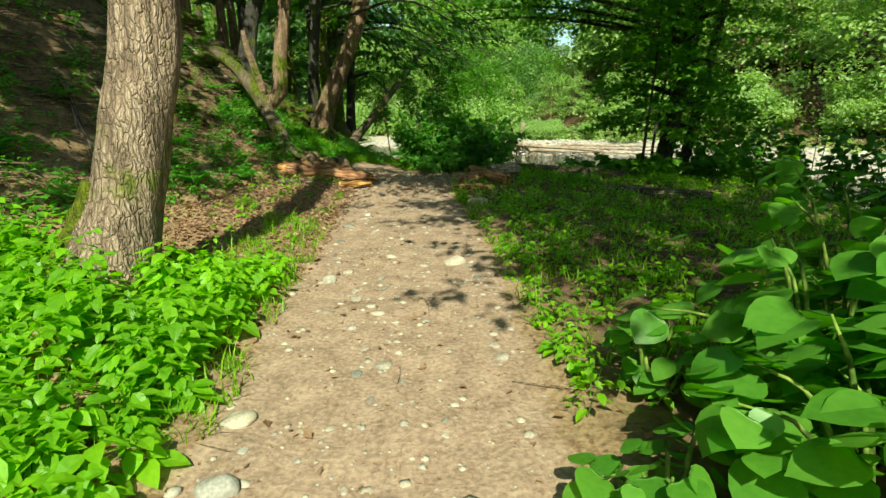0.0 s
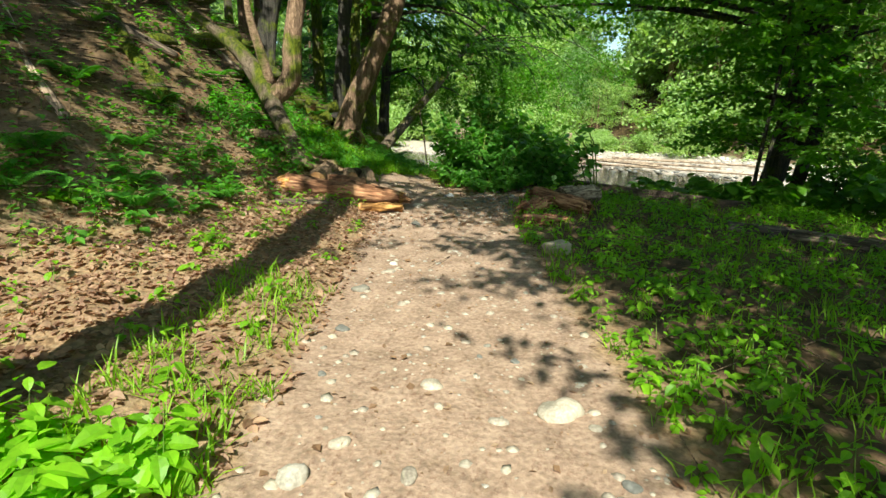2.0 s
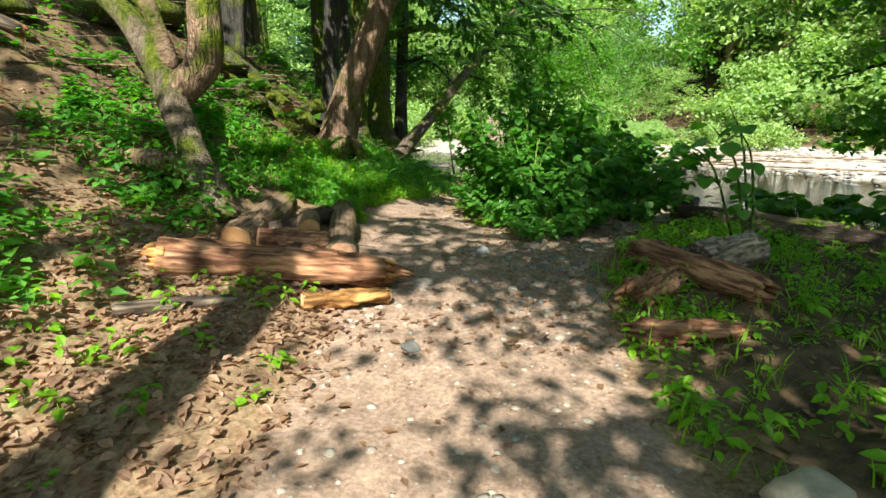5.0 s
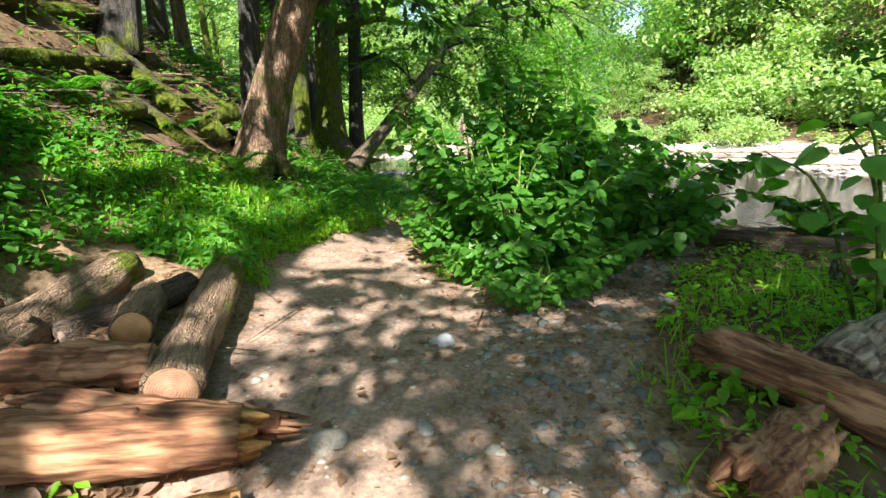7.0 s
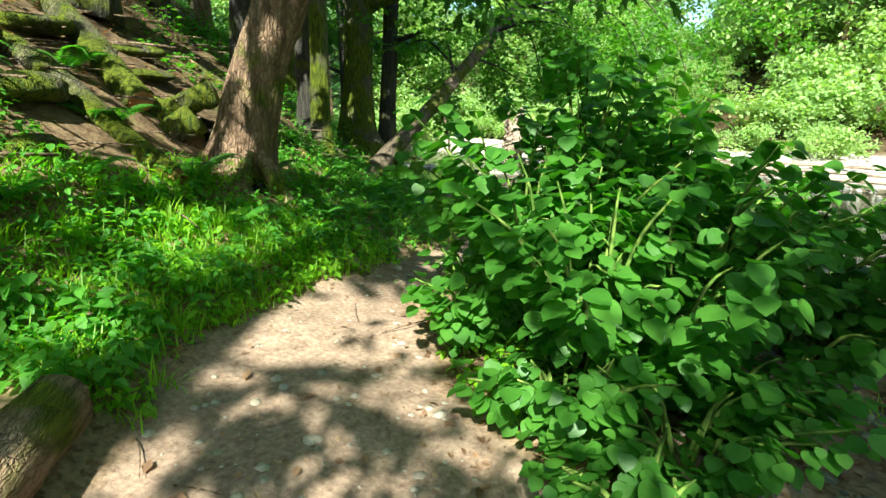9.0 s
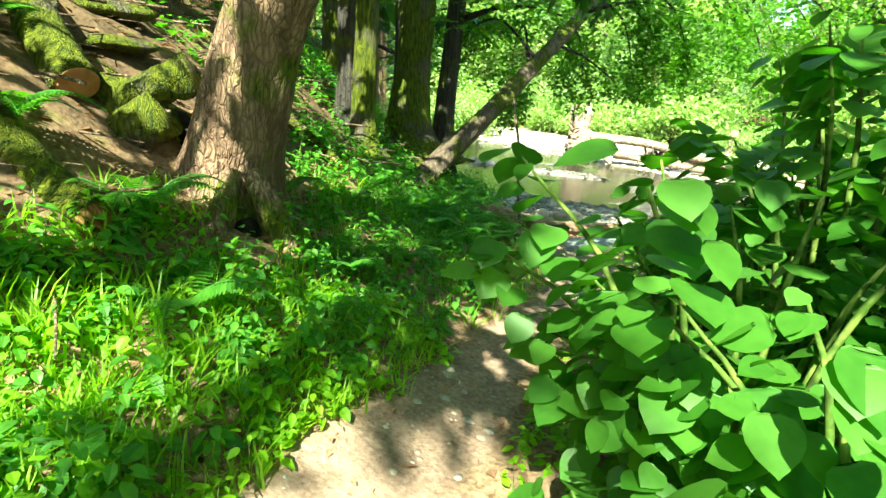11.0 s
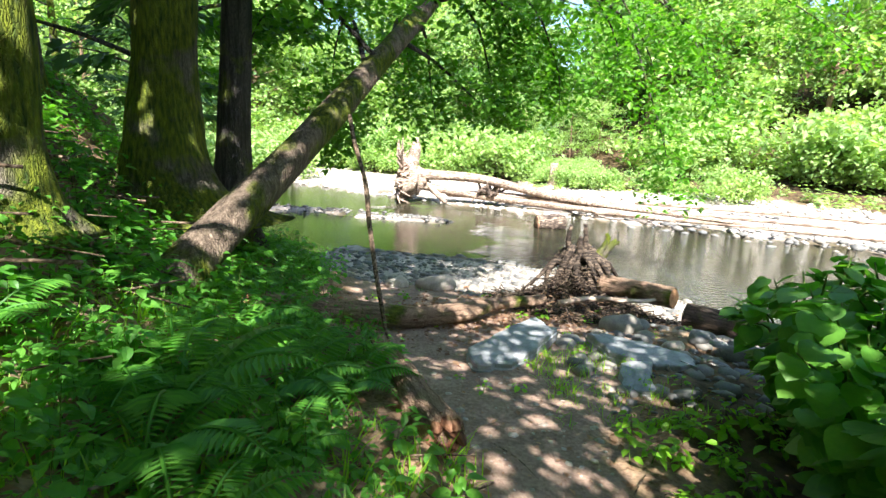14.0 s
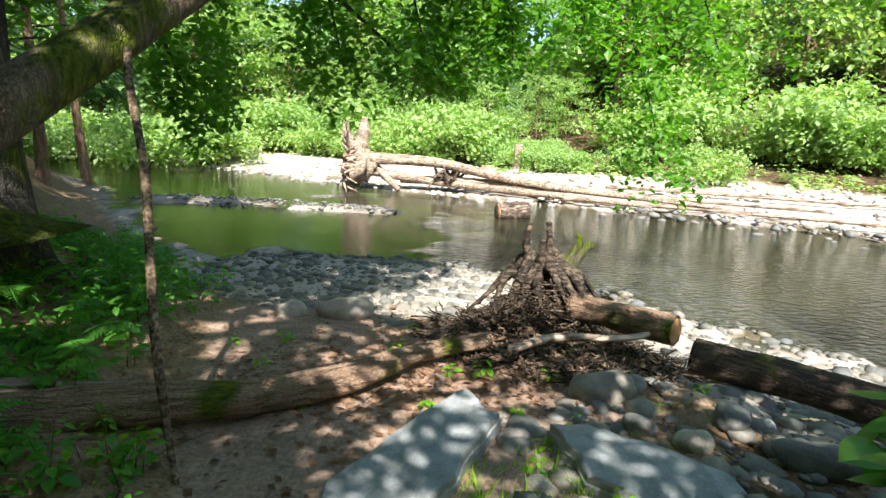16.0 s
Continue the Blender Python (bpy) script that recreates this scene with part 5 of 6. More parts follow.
# fallen wood on the bank and the hillside
for lab, a, b, r0, r1, bk, ct, sd, br in [
        ("mossy broken log jutting from the bank beside the big tree", (-5.3, 13.5), (-3.95, 13.55), 0.1, 0.08, bark_moss, wood_cut, 41, True),
        ("mossy log with an orange sawn end on the bank", (-6.0, 14.6), (-4.75, 14.2), 0.12, 0.13, bark_moss, wood_cut, 42, False),
        ("mossy fallen trunk lying up the slope", (-6.2, 12.9), (-8.6, 14.4), 0.11, 0.09, bark_moss, wood_rot, 43, True),
        ("bare grey fallen branch on the slope", (-5.4, 12.2), (-7.6, 12.9), 0.05, 0.03, wood_grey, wood_grey, 44, True),
        ("mossy fallen branch on the bank", (-4.4, 16.6), (-6.2, 16.9), 0.07, 0.05, bark_moss, wood_rot, 45, True),
        ("dead fallen trunk leaning down the hillside", (-4.7, 9.2), (-7.6, 11.0), 0.09, 0.06, bark_moss, wood_rot, 46, True),
        ("grey dead branch on the hillside", (-5.0, 7.6), (-7.2, 9.0), 0.05, 0.03, wood_grey, wood_grey, 47, True),
        ("brown rotten log across the slope", (-5.6, 10.6), (-7.0, 9.2), 0.08, 0.07, wood_wet, wood_rot, 48, True),
        ("bare fallen branch beside the leaf litter", (-4.6, 6.3), (-6.0, 7.6), 0.04, 0.03, wood_wet, wood_wet, 49, True)]:
    log(lab, (*a, height(*a) + r0 * 0.9), (*b, height(*b) + r1 * 0.9), r0, r1, bk, ct, sd, 0.02, broken=br, rough=0.07)
for i, (x, y, a2) in enumerate([(-4.75, 13.1, 0.4), (-5.4, 13.0, 0.5), (-4.3, 12.7, 0.25), (-5.9, 15.4, 0.4), (-5.2, 11.9, 0.45), (-6.1, 12.2, 0.6), (-6.6, 13.6, 0.7), (-5.7, 14.0, 0.45), (-7.2, 12.3, 0.6), (-5.3, 15.0, 0.3), (-6.9, 15.2, 0.6), (-7.6, 14.2, 0.7), (-6.0, 10.8, 0.4), (-7.9, 11.4, 0.6)]):
    boulder("moss-covered rock on the steep bank", x, y, a2 * 0.55, a2 * 1.0, a2 * 0.26, i, bark_moss, 0.3 - 0.2 * (i % 4))

trail = lambda x, y, e, g, h: (e > 0.5) & (rnd(len(x)) < 0.6)
v, f = stones_in(9500, (-3, 1.6), (0, 19), (0.008, 0.042), trail, 0.62)
tagged(piece("trail_pebbles", v, f, stone_path), "small pale stones trodden into the trail", "pebbles", kind="stuff")
v, f = stones_in(900, (-0.9, 0.8), (9.5, 14), (0.015, 0.06), lambda x, y, e, g, h: e > 0.3, 0.5)
tagged(piece("fork_pebbles", v, f, stone_river), "grey pebbles on the branch of the trail towards the stream", "pebbles", kind="stuff")
v, f = stones_in(7000, (-5, 4.2), (18.3, 27), (0.018, 0.12), lambda x, y, e, g, h: ((g > 0.25) | (y < 20.4) & (x > -1.2)) & ~((y > 20.8) & (y < 23) & (x < -1.9) & (x > -4.5) & (rnd(len(x)) < 0.85)), 0.4)
tagged(piece("river_stones", v, f, stone_river), "rounded grey and brown river stones", "stones", kind="stuff")
v, f = stones_in(2600, (0, 12), (18, 33), (0.05, 0.22), lambda x, y, e, g, h: (to_line(x, y, NEAR_SHORE)[1] > 0) & (to_line(x, y, FAR_SHORE)[1] < 0) & (to_line(x, y, FAR_SHORE)[0] < 3.2 * rnd(len(x)) ** 2), 0.1)
v[:, 2] += 0.1
tagged(piece("stream_stones", v, f, stone_river), "stones standing out of the shallow stream", "stones", kind="stuff")
v, f = stones_in(9000, (-18, 24), (20, 46), (0.05, 0.2), lambda x, y, e, g, h: (g > 0.3) & (to_line(x, y, FAR_SHORE)[1] > 0), 0.3)
tagged(piece("bar_stones", v, f, stone_bar), "sunlit pale stones of the gravel bar", "stones", kind="stuff")
v, f = stones_in(1600, (-10, -1.5), (31, 36), (0.03, 0.1), lambda x, y, e, g, h: to_line(x, y, SPIT)[0] < 0.9, 0.2)
tagged(piece("spit_stones", v, f, stone_river), "grey pebbles of a low spit in the stream", "stones", kind="stuff")

# ---- plants ----
def herbs(name, label, n, xs, ys, keep, leaves, hgt, size, shape, mat, category="herbs", up=(-0.5, 0.3)):
    """Low plants: leaves in tiers about an upright stem, all in one mesh."""
    x, y = rnd(n, *xs), rnd(n, *ys)
    h, e, g, hu3 = land(x, y)
    ok = keep(x, y, e, g)
    x, y, h = x[ok], y[ok], h[ok]
    m = len(x)
    tall = (hgt[0] + (hgt[1] - hgt[0]) * rnd(m) ** 1.3) * (0.85 + 0.45 * lumps(x, y, 1.1, 7))
    k = leaves
    u = np.tile(np.linspace(0.25, 1.0, k), m) + rnd(m * k, -0.08, 0.08)
    T, X, Y, H = (np.repeat(q, k) for q in (tall, x, y, h))
    lean = np.repeat(rnd(m, 0, 6.28), k)
    yaw = np.repeat(rnd(m, 0, 6.28), k) + np.tile(np.arange(k) * 2.4, m) + rnd(m * k, -0.4, 0.4)
    out = 0.02 + 0.1 * T * rnd(m * k)
    pos = np.stack([X + out * np.cos(yaw) + 0.18 * T * u * np.cos(lean), Y + out * np.sin(yaw) + 0.18 * T * u * np.sin(lean), H + T * u], 1)
    s = rnd(m * k, *size) * (1.15 - 0.45 * u) * np.repeat(rnd(m, 0.6, 1.3), k)
    v, f = scatter(shape, pos, yaw, rnd(m * k, *up), s, rnd(m * k, -0.4, 0.4))
    ob = piece(name, v, f, mat, smooth_shade=False)
    # stalks
    vs = np.stack([x, y, h], 1)[:, None, :] + np.stack([np.stack([np.full(m, -0.004), np.zeros(m), np.zeros(m)], 1), np.stack([np.full(m, 0.004), np.zeros(m), np.zeros(m)], 1), np.stack([0.18 * tall * np.cos(lean[::k]), 0.18 * tall * np.sin(lean[::k]), tall], 1)], 1)
    piece("stalks", vs.reshape(-1, 3), np.arange(m * 3).reshape(-1, 3), stem_mat, ob)
    return tagged(ob, label, category, kind="stuff")


def off_path(x, y):
    return x - np.interp(y, PATH_LINE[:, 0], PATH_LINE[:, 1])


half = lambda y: np.interp(y, PATH_HALF[:, 0], PATH_HALF[:, 1])
patchy = lambda x, y, s, k: lumps(x, y, s, k) > rnd(len(x), -1.2, 0.9)

herbs("herbs", "lush bright green herbs beside the trail in the sun", 760, (-4.2, -0.6), (0.3, 4.1), lambda x, y, e, g: (e < 0.15) & (off_path(x, y) < 0), 14, (0.12, 0.42), (0.06, 0.15), OVAL, leaf_herb)
herbs("nettles", "taller leafy plants in the sunny trailside patch", 150, (-4.5, -1.2), (0.6, 3.6), lambda x, y, e, g: (e < 0.05), 18, (0.3, 0.6), (0.08, 0.16), OVAL, leaf_herb)
herbs("low_herbs", "low shaded herbs between the trail and the stream", 5600, (-0.3, 6.5), (2.0, 13), lambda x, y, e, g: (e < 0.25) & (off_path(x, y) > 0) & patchy(x, y, 2.3, 1) & (np.hypot(x - 0.38, y - 7.85) > 0.32) & (rnd(len(x)) < 0.75), 9, (0.04, 0.3), (0.035, 0.095), OVAL, leaf_herb)
herbs("litter_herbs", "scattered small plants in the leaf litter", 330, (-4.2, -1.2), (4, 10), lambda x, y, e, g: (e < 0.2) & (off_path(x, y) < 0) & patchy(x, y, 1.9, 2), 7, (0.05, 0.2), (0.04, 0.1), OVAL, leaf_herb)
herbs("hill_herbs", "green plants growing over the shaded hillside", 9500, (-13, -3.2), (1, 25), lambda x, y, e, g: (e < 0.1) & (x < np.interp(y, HILL_FOOT[:, 0], HILL_FOOT[:, 1]) + 0.5) & patchy(x, y, 2.7, 4) & ~((x < -3.95) & (x > -5.6) & (y > 12.6) & (y < 15.6)) & ~((x > -4.3) & (y > 10.5) & (y < 19)) & ((x > -5.2) & (y < 10.5) | (x > -4.4) | (rnd(len(x)) < np.where(y < 12.5, 0.6, 0.25))), 9, (0.08, 0.45), (0.06, 0.15), DIAMOND, leaf_fern)
herbs("bank_herbs", "dense green herbs on the bank beside the narrow trail", 1900, (-5.2, -2), (10.9, 19.6), lambda x, y, e, g: (e < 0.12) & (off_path(x, y) < 0) & ~((x < -2.1) & (y < 11.5)) & ~((x < -3.95) & (y > 12.9) & (y < 15.6)) & (np.hypot(x + 2.55, y - 18.1) > 0.42) & (np.hypot(x + 3.68, y - 14.3) > 0.22), 12, (0.06, 0.32), (0.04, 0.1), OVAL, leaf_fern)
herbs("pile_herbs", "green plants growing behind the log pile", 420, (-4.8, -2.7), (9.6, 12.0), lambda x, y, e, g: (e < 0.1) & ((x < -3.4) | (y > 11.3)), 11, (0.08, 0.36), (0.05, 0.11), OVAL, leaf_fern)
herbs("stream_herbs", "low herbs beside the trail to the stream", 1900, (-2.0, 2), (11.2, 18.4), lambda x, y, e, g: (e < 0.25) & (off_path(x, y) > 0) & patchy(x, y, 1.5, 6), 9, (0.04, 0.22), (0.04, 0.1), OVAL, leaf_herb)
herbs("beach_herbs", "small plants between the stones at the trail's end", 90, (-3.4, 0.6), (18.6, 22.5), lambda x, y, e, g: patchy(x, y, 1.3, 3), 7, (0.04, 0.16), (0.04, 0.09), OVAL, leaf_herb)
herbs("behind_herbs", "green undergrowth behind the start of the trail", 700, (-6, 6), (-8, 0.2), lambda x, y, e, g: e < 0.1, 10, (0.1, 0.4), (0.08, 0.18), DIAMOND, leaf_herb)
herbs("bar_weeds", "yellow-green weeds on the far gravel bar", 4200, (-16, 34), (20, 60), lambda x, y, e, g: (to_line(x, y, FAR_SHORE)[1] > 0) & (to_line(x, y, FAR_SHORE)[0] > 6.2 + 2.5 * rnd(len(x))) & (to_line(x, y, FAR_SHORE)[0] < 12), 9, (0.2, 0.8), (0.2, 0.4), DIAMOND, leaf_far_hazed, "weeds")


def grass(name, label, n, xs, ys, keep, L, blades=9):
    x, y = rnd(n, *xs), rnd(n, *ys)
    h, e, g, hu3 = land(x, y)
    ok = keep(x, y, e, g)
    x, y, h = (np.repeat(q[ok], blades) for q in (x, y, h))
    m = len(x)
    pos = np.stack([x + rng.normal(0, 0.03, m), y + rng.normal(0, 0.03, m), h - 0.01], 1)
    v, f = scatter(BLADE, pos, rnd(m, 0, 6.28), rnd(m, 0.6, 1.45), rnd(m, *L))
    return tagged(piece(name, v, f, leaf_grass, smooth_shade=False), label, "grass", kind="stuff")


grass("grass", "bright grass tufts along the sunny trail edge", 700, (-2.6, -0.5), (1.5, 6.2), lambda x, y, e, g: (e < 0.55) & (off_path(x, y) < 0) & (off_path(x, y) > -half(y) - 0.9), (0.07, 0.2))
grass("bank_grass", "lush grass on the bank beside the narrow trail", 1500, (-4.2, -1.9), (10.8, 18.6), lambda x, y, e, g: (e < 0.5) & (off_path(x, y) < 0) & ~((x < -2.1) & (y < 11.4)) & (np.hypot(x + 2.55, y - 18.1) > 0.42) & (np.hypot(x + 3.68, y - 14.3) > 0.22) & (rnd(len(x)) < np.where(y < 13.5, 1, 0.45)), (0.08, 0.22))
verge = lambda x, y, e, g: (off_path(x, y) < -half(y) * 1.05 - 0.06) & (np.hypot(x + 3.68, y - 14.3) > 0.22)
grass("verge_grass", "sunny yellow-green grass at the narrow trail's edge", 620, (-3.7, -2.0), (11.5, 14.6), verge, (0.07, 0.2))
herbs("verge_herbs", "bright low herbs at the narrow trail's edge", 520, (-4.0, -2.0), (11.5, 14.8), verge, 10, (0.05, 0.24), (0.04, 0.09), OVAL, leaf_herb)
herbs("shore_herbs", "ferny green herbs on the bank above the stream", 1500, (-8.2, -3.1), (18.4, 28), lambda x, y, e, g: (x < -3.3 - 0.12 * (y - 19)) & (g < 0.5), 11, (0.1, 0.45), (0.06, 0.14), OVAL, leaf_fern)
grass("side_grass", "thin grass under the trees by the stream", 2600, (-0.4, 5.5), (2.5, 13), lambda x, y, e, g: (e < 0.4) & (off_path(x, y) > 0) & patchy(x, y, 1.7, 3), (0.08, 0.22), 6)
grass("beach_grass", "yellow-green grass between stones", 130, (-1.6, -0.6), (18.2, 19.8), lambda x, y, e, g: e < 2, (0.05, 0.14), 7)

# dead leaves and twigs on the ground
n = 30000
x, y = np.where(rnd(n) < 0.6, rnd(n, -10, -1.2), rnd(n, -2, 4.5)), rnd(n, 0, 22)
h, e, g, q = land(x, y)
ok = (rnd(n) < np.where(e > 0.5, 0.1, np.where(x > off_path(x, y) + x, 1, 1))) & (g < 0.6)
ok &= (off_path(x, y) < 0) | (rnd(n) < 0.4)
x, y, h = x[ok], y[ok], h[ok]
v, f = scatter(DIAMOND, np.stack([x, y, h + 0.012], 1), rnd(len(x), 0, 6.28), rnd(len(x), -0.45, 0.45), rnd(len(x), 0.03, 0.085), rnd(len(x), -0.5, 0.5))
tagged(piece("dead_leaves", v, f, leaf_dead, smooth_shade=False), "brown and tan dead leaves strewn on the ground", "leaf litter", kind="stuff")
n = 10000
x, y = rnd(n, -3.2, 1.2), rnd(n, 0.3, 19)
h, e, g, q = land(x, y)
ok = (e > 0.4) & (rnd(n) < 0.35 + 0.65 * (1 - e))
x, y, h = x[ok], y[ok], h[ok]
v, f = scatter(DIAMOND, np.stack([x, y, h + 0.006], 1), rnd(len(x), 0, 6.28), rnd(len(x), -0.4, 0.4), 0.012 + 0.04 * rnd(len(x)) ** 2, rnd(len(x), -0.5, 0.5))
tagged(piece("trail_litter", v, f, leaf_chip, smooth_shade=False), "bits of dead leaf and bark trodden on the trail", "leaf litter", kind="stuff")
n = 3600
x, y = np.where(rnd(n) < 0.4, rnd(n, -9, 3.5), rnd(n, -10, -4.2)), rnd(n, 0.5, 20)
h, e, g, q = land(x, y)
tw = tube([(-0.5, 0, 0), (0, 0.04, 0.03), (0.5, 0, 0)], [0.011, 0.009, 0.004], seg=5, rings=5)
tri = np.vstack([tw[1][:, [0, 1, 2]], tw[1][:, [0, 2, 3]]])
ok = (e < 0.3) | (rnd(n) < 0.15)
v, f = scatter((tw[0], tri), np.stack([x, y, h + 0.015], 1)[ok], rnd(ok.sum(), 0, 6.28), rnd(ok.sum(), -0.08, 0.08), (0.12 + 0.5 * rnd(n) ** 2 * np.where(x < -3.5, 2.2, 1))[ok])
tw_ob = piece("twigs", v, f, twig_mat)
tw_ob.data.validate()
tagged(tw_ob, "fallen twigs and sticks on the ground", "twigs", kind="stuff")


lx, ly = np.concatenate([rng.normal(-1.7, 0.7, 1500), rng.normal(-2.6, 0.8, 700)]), np.concatenate([rng.normal(20.9, 0.6, 1500), rng.normal(9.2, 0.6, 700)])
v, f = scatter(DIAMOND, np.stack([lx, ly, land(lx, ly)[0] + 0.012], 1), rnd(2200, 0, 6.28), rnd(2200, -0.4, 0.4), rnd(2200, 0.025, 0.085), rnd(2200, -0.5, 0.5))
tagged(piece("drift_litter", v, f, leaf_dead, smooth_shade=False), "red-brown leaf litter washed along the logs", "leaf litter", kind="stuff")


# chips and dead leaves in the fork of the trail
n = 3600
x, y = rng.normal(-0.15, 0.65, n), rnd(n, 9.0, 13.4)
h, e, g, q = land(x, y)
v, f = scatter(OVAL, np.stack([x, y, h + 0.006 + 0.01 * rnd(n)], 1), rnd(n, 0, 6.28), rnd(n, -0.5, 0.5), 0.015 + 0.05 * rnd(n) ** 2, rnd(n, -0.5, 0.5))
tagged(piece("fork_litter", v, f, leaf_dead, smooth_shade=False), "dark leaf bits and bark chips in the trail fork", "leaf litter", kind="stuff")

# thick leaf litter at the foot of the hill
n = 9500
x, y = np.clip(rng.normal(-2.9, 0.85, n), -5, -1.3), rnd(n, 3.6, 10.3)
h, e, g, q = land(x, y)
ok = e < 0.75
x, y, h = x[ok], y[ok], h[ok]
v, f = scatter(OVAL, np.stack([x, y, h + 0.008 + 0.02 * rnd(len(x))], 1), rnd(len(x), 0, 6.28), rnd(len(x), -0.6, 0.6), rnd(len(x), 0.025, 0.08), rnd(len(x), -0.6, 0.6))
tagged(piece("leaf_litter", v, f, leaf_rust, smooth_shade=False), "red-brown and tan fallen leaves lying thick beside the trail", "leaf litter", kind="stuff")


# ferns
def fern_parts(seed, L=0.55, fronds=8):
    r = random.Random(seed)
    t = empty("fern", "green fern with arching fronds on the shaded bank", "fern", (0, 0, -50), "ferns on the bank")
    for i in range(fronds):
        a = i * 6.283 / fronds + r.uniform(-0.3, 0.3)
        l = L * r.uniform(0.75, 1.15)
        u = np.linspace(0.08, 1, 24)
        out, up = l * 0.85 * u, l * (0.9 * u - 0.75 * u ** 2.2)
        c = np.stack([out * math.cos(a), out * math.sin(a), up], 1)
        w = l * 0.27 * np.sin(np.pi * np.minimum(1, u * 0.9 + 0.12)) * (1.05 - u * 0.75) + 0.01
        prs = []
        for s in (-1, 1):
            prs.append(scatter((DIAMOND[0] * np.array([0.42, 1, 0.6]), DIAMOND[1]), c, np.full(24, a + s * 1.25), np.full(24, -0.12), w))
        rv, rf = tube([c[0] * 0.2, c[8], c[16], c[23]], [0.006, 0.005, 0.003], seg=4, rings=24, rough=0, capped=False)
        v, f = join(prs + [(rv, np.vstack([rf[:, [0, 1, 2]], rf[:, [0, 2, 3]]]))])
        piece("frond", v, f, leaf_fern, t, smooth_shade=False)
    return t


fern0, fern1 = fern_parts(1), fern_parts(2, 0.5, 7)
spots = [(-3.45, 13.55, 1.0), (-4.0, 13.85, 1.0), (-3.7, 6.9, 1.1), (-4.1, 7.4, 0.9), (-3.2, 16.6, 1.1), (-3.5, 17.0, 1.2), (-3.1, 17.3, 0.9), (-3.7, 17.6, 1.2), (-3.3, 18.0, 1.5), (-3.0, 18.3, 1.2), (-3.75, 18.5, 1.3), (-3.6, 17.4, 1.5), (-3.15, 15.6, 1.0), (-3.3, 14.9, 1.0), (-4.05, 15.1, 1.1), (-3.4, 18.8, 1.0), (-4.0, 16.2, 1.1), (-4.3, 17.2, 1.0), (-4.1, 12.9, 0.9), (-4.55, 13.6, 1.0), (-5.2, 13.9, 1.1), (-4.9, 12.7, 1.0), (-3.9, 12.2, 0.8), (-3.4, 7.9, 0.8), (-4.6, 11.6, 1.0), (-5.0, 9.2, 1.0), (-4.4, 18.4, 0.9), (-3.7, 19.3, 1.0), (-4.1, 19.8, 1.2), (-3.9, 20.6, 1.1), (-4.5, 21.0, 1.2), (-4.2, 21.8, 1.1), (-4.6, 22.6, 1.1), (-4.9, 23.3, 1.2), (-5.2, 24.1, 1.2), (-5.5, 25.0, 1.2), (-5.2, 21.9, 1.2), (-5.8, 25.9, 1.2), (-5.6, 23.2, 1.3), (-4.7, 20.2, 1.1), (-4.3, 6.2, 1.0), (-4.7, 6.9, 1.1), (-4.5, 8.0, 0.9), (-5.4, 8.3, 1.1), (-5.6, 7.0, 1.0), (-4.3, 10.9, 0.9), (-5.2, 11.0, 1.0), (-5.0, 5.2, 0.9), (-6.2, 9.6, 1.1)]
for i, (x, y, s) in enumerate(spots):
    src = fern0 if i % 2 else fern1
    o = src if i < 2 else copy_thing(src, pose(x, y, height(x, y), 0, 0, i * 70))
    o.matrix_basis = pose(x, y, height(x, y), 0, 0, i * 70) @ Matrix.Scale(s, 4)


# broad-leaved shrubs with heart-shaped leaves
def shrub(label, x, y, hgt, spread, canes, per, size, seed, lean=(0, 0), mat=None, group=""):
    g = np.random.default_rng(seed)
    t = empty("shrub", label, "shrub", (x, y, height(x, y) - 0.03), group)
    P, Y2, S = [], [], []
    for i in range(canes):
        a = i * 2.4 + g.uniform(-0.4, 0.4)
        b = g.uniform(0, 0.25, 2) * spread
        top = np.array([math.cos(a) * spread * g.uniform(0.3, 1) + lean[0], math.sin(a) * spread * g.uniform(0.3, 1) + lean[1], hgt * g.uniform(0.55, 1.0)])
        p0 = np.array([b[0] * math.cos(a), b[1] * math.sin(a), 0])
        mid = p0 + (top - p0) * 0.5 + np.array([0, 0, 0.22 * hgt])
        tube_part("cane", [p0, mid, top], [0.013, 0.01, 0.004], stem_mat, t, seg=6, rings=9, rough=0.03, seed=i)
        u = g.uniform(0.2, 1.02, per)[:, None]
        c = (1 - u) ** 2 * p0 + 2 * u * (1 - u) * mid + u ** 2 * top
        yaw = np.arctan2(top[1] - p0[1], top[0] - p0[0]) + np.where(np.arange(per) % 2 == 0, 1.0, -1.0) * g.uniform(0.5, 1.5, per)
        off = g.uniform(0.02, 0.13, per)
        c = c + np.stack([np.cos(yaw) * off, np.sin(yaw) * off, g.uniform(-0.03, 0.06, per)], 1)
        P.append(c)
        Y2.append(yaw)
        S.append(size * g.uniform(0.55, 1.25, per))
    P, Y2, S = np.vstack(P), np.concatenate(Y2), np.concatenate(S)
    v, f = scatter(HEART, P, Y2, g.normal(-0.38, 0.28, len(P)), S, g.normal(0, 0.24, len(P)))
    piece("foliage", v, f, mat or leaf_knot, t)
    return t


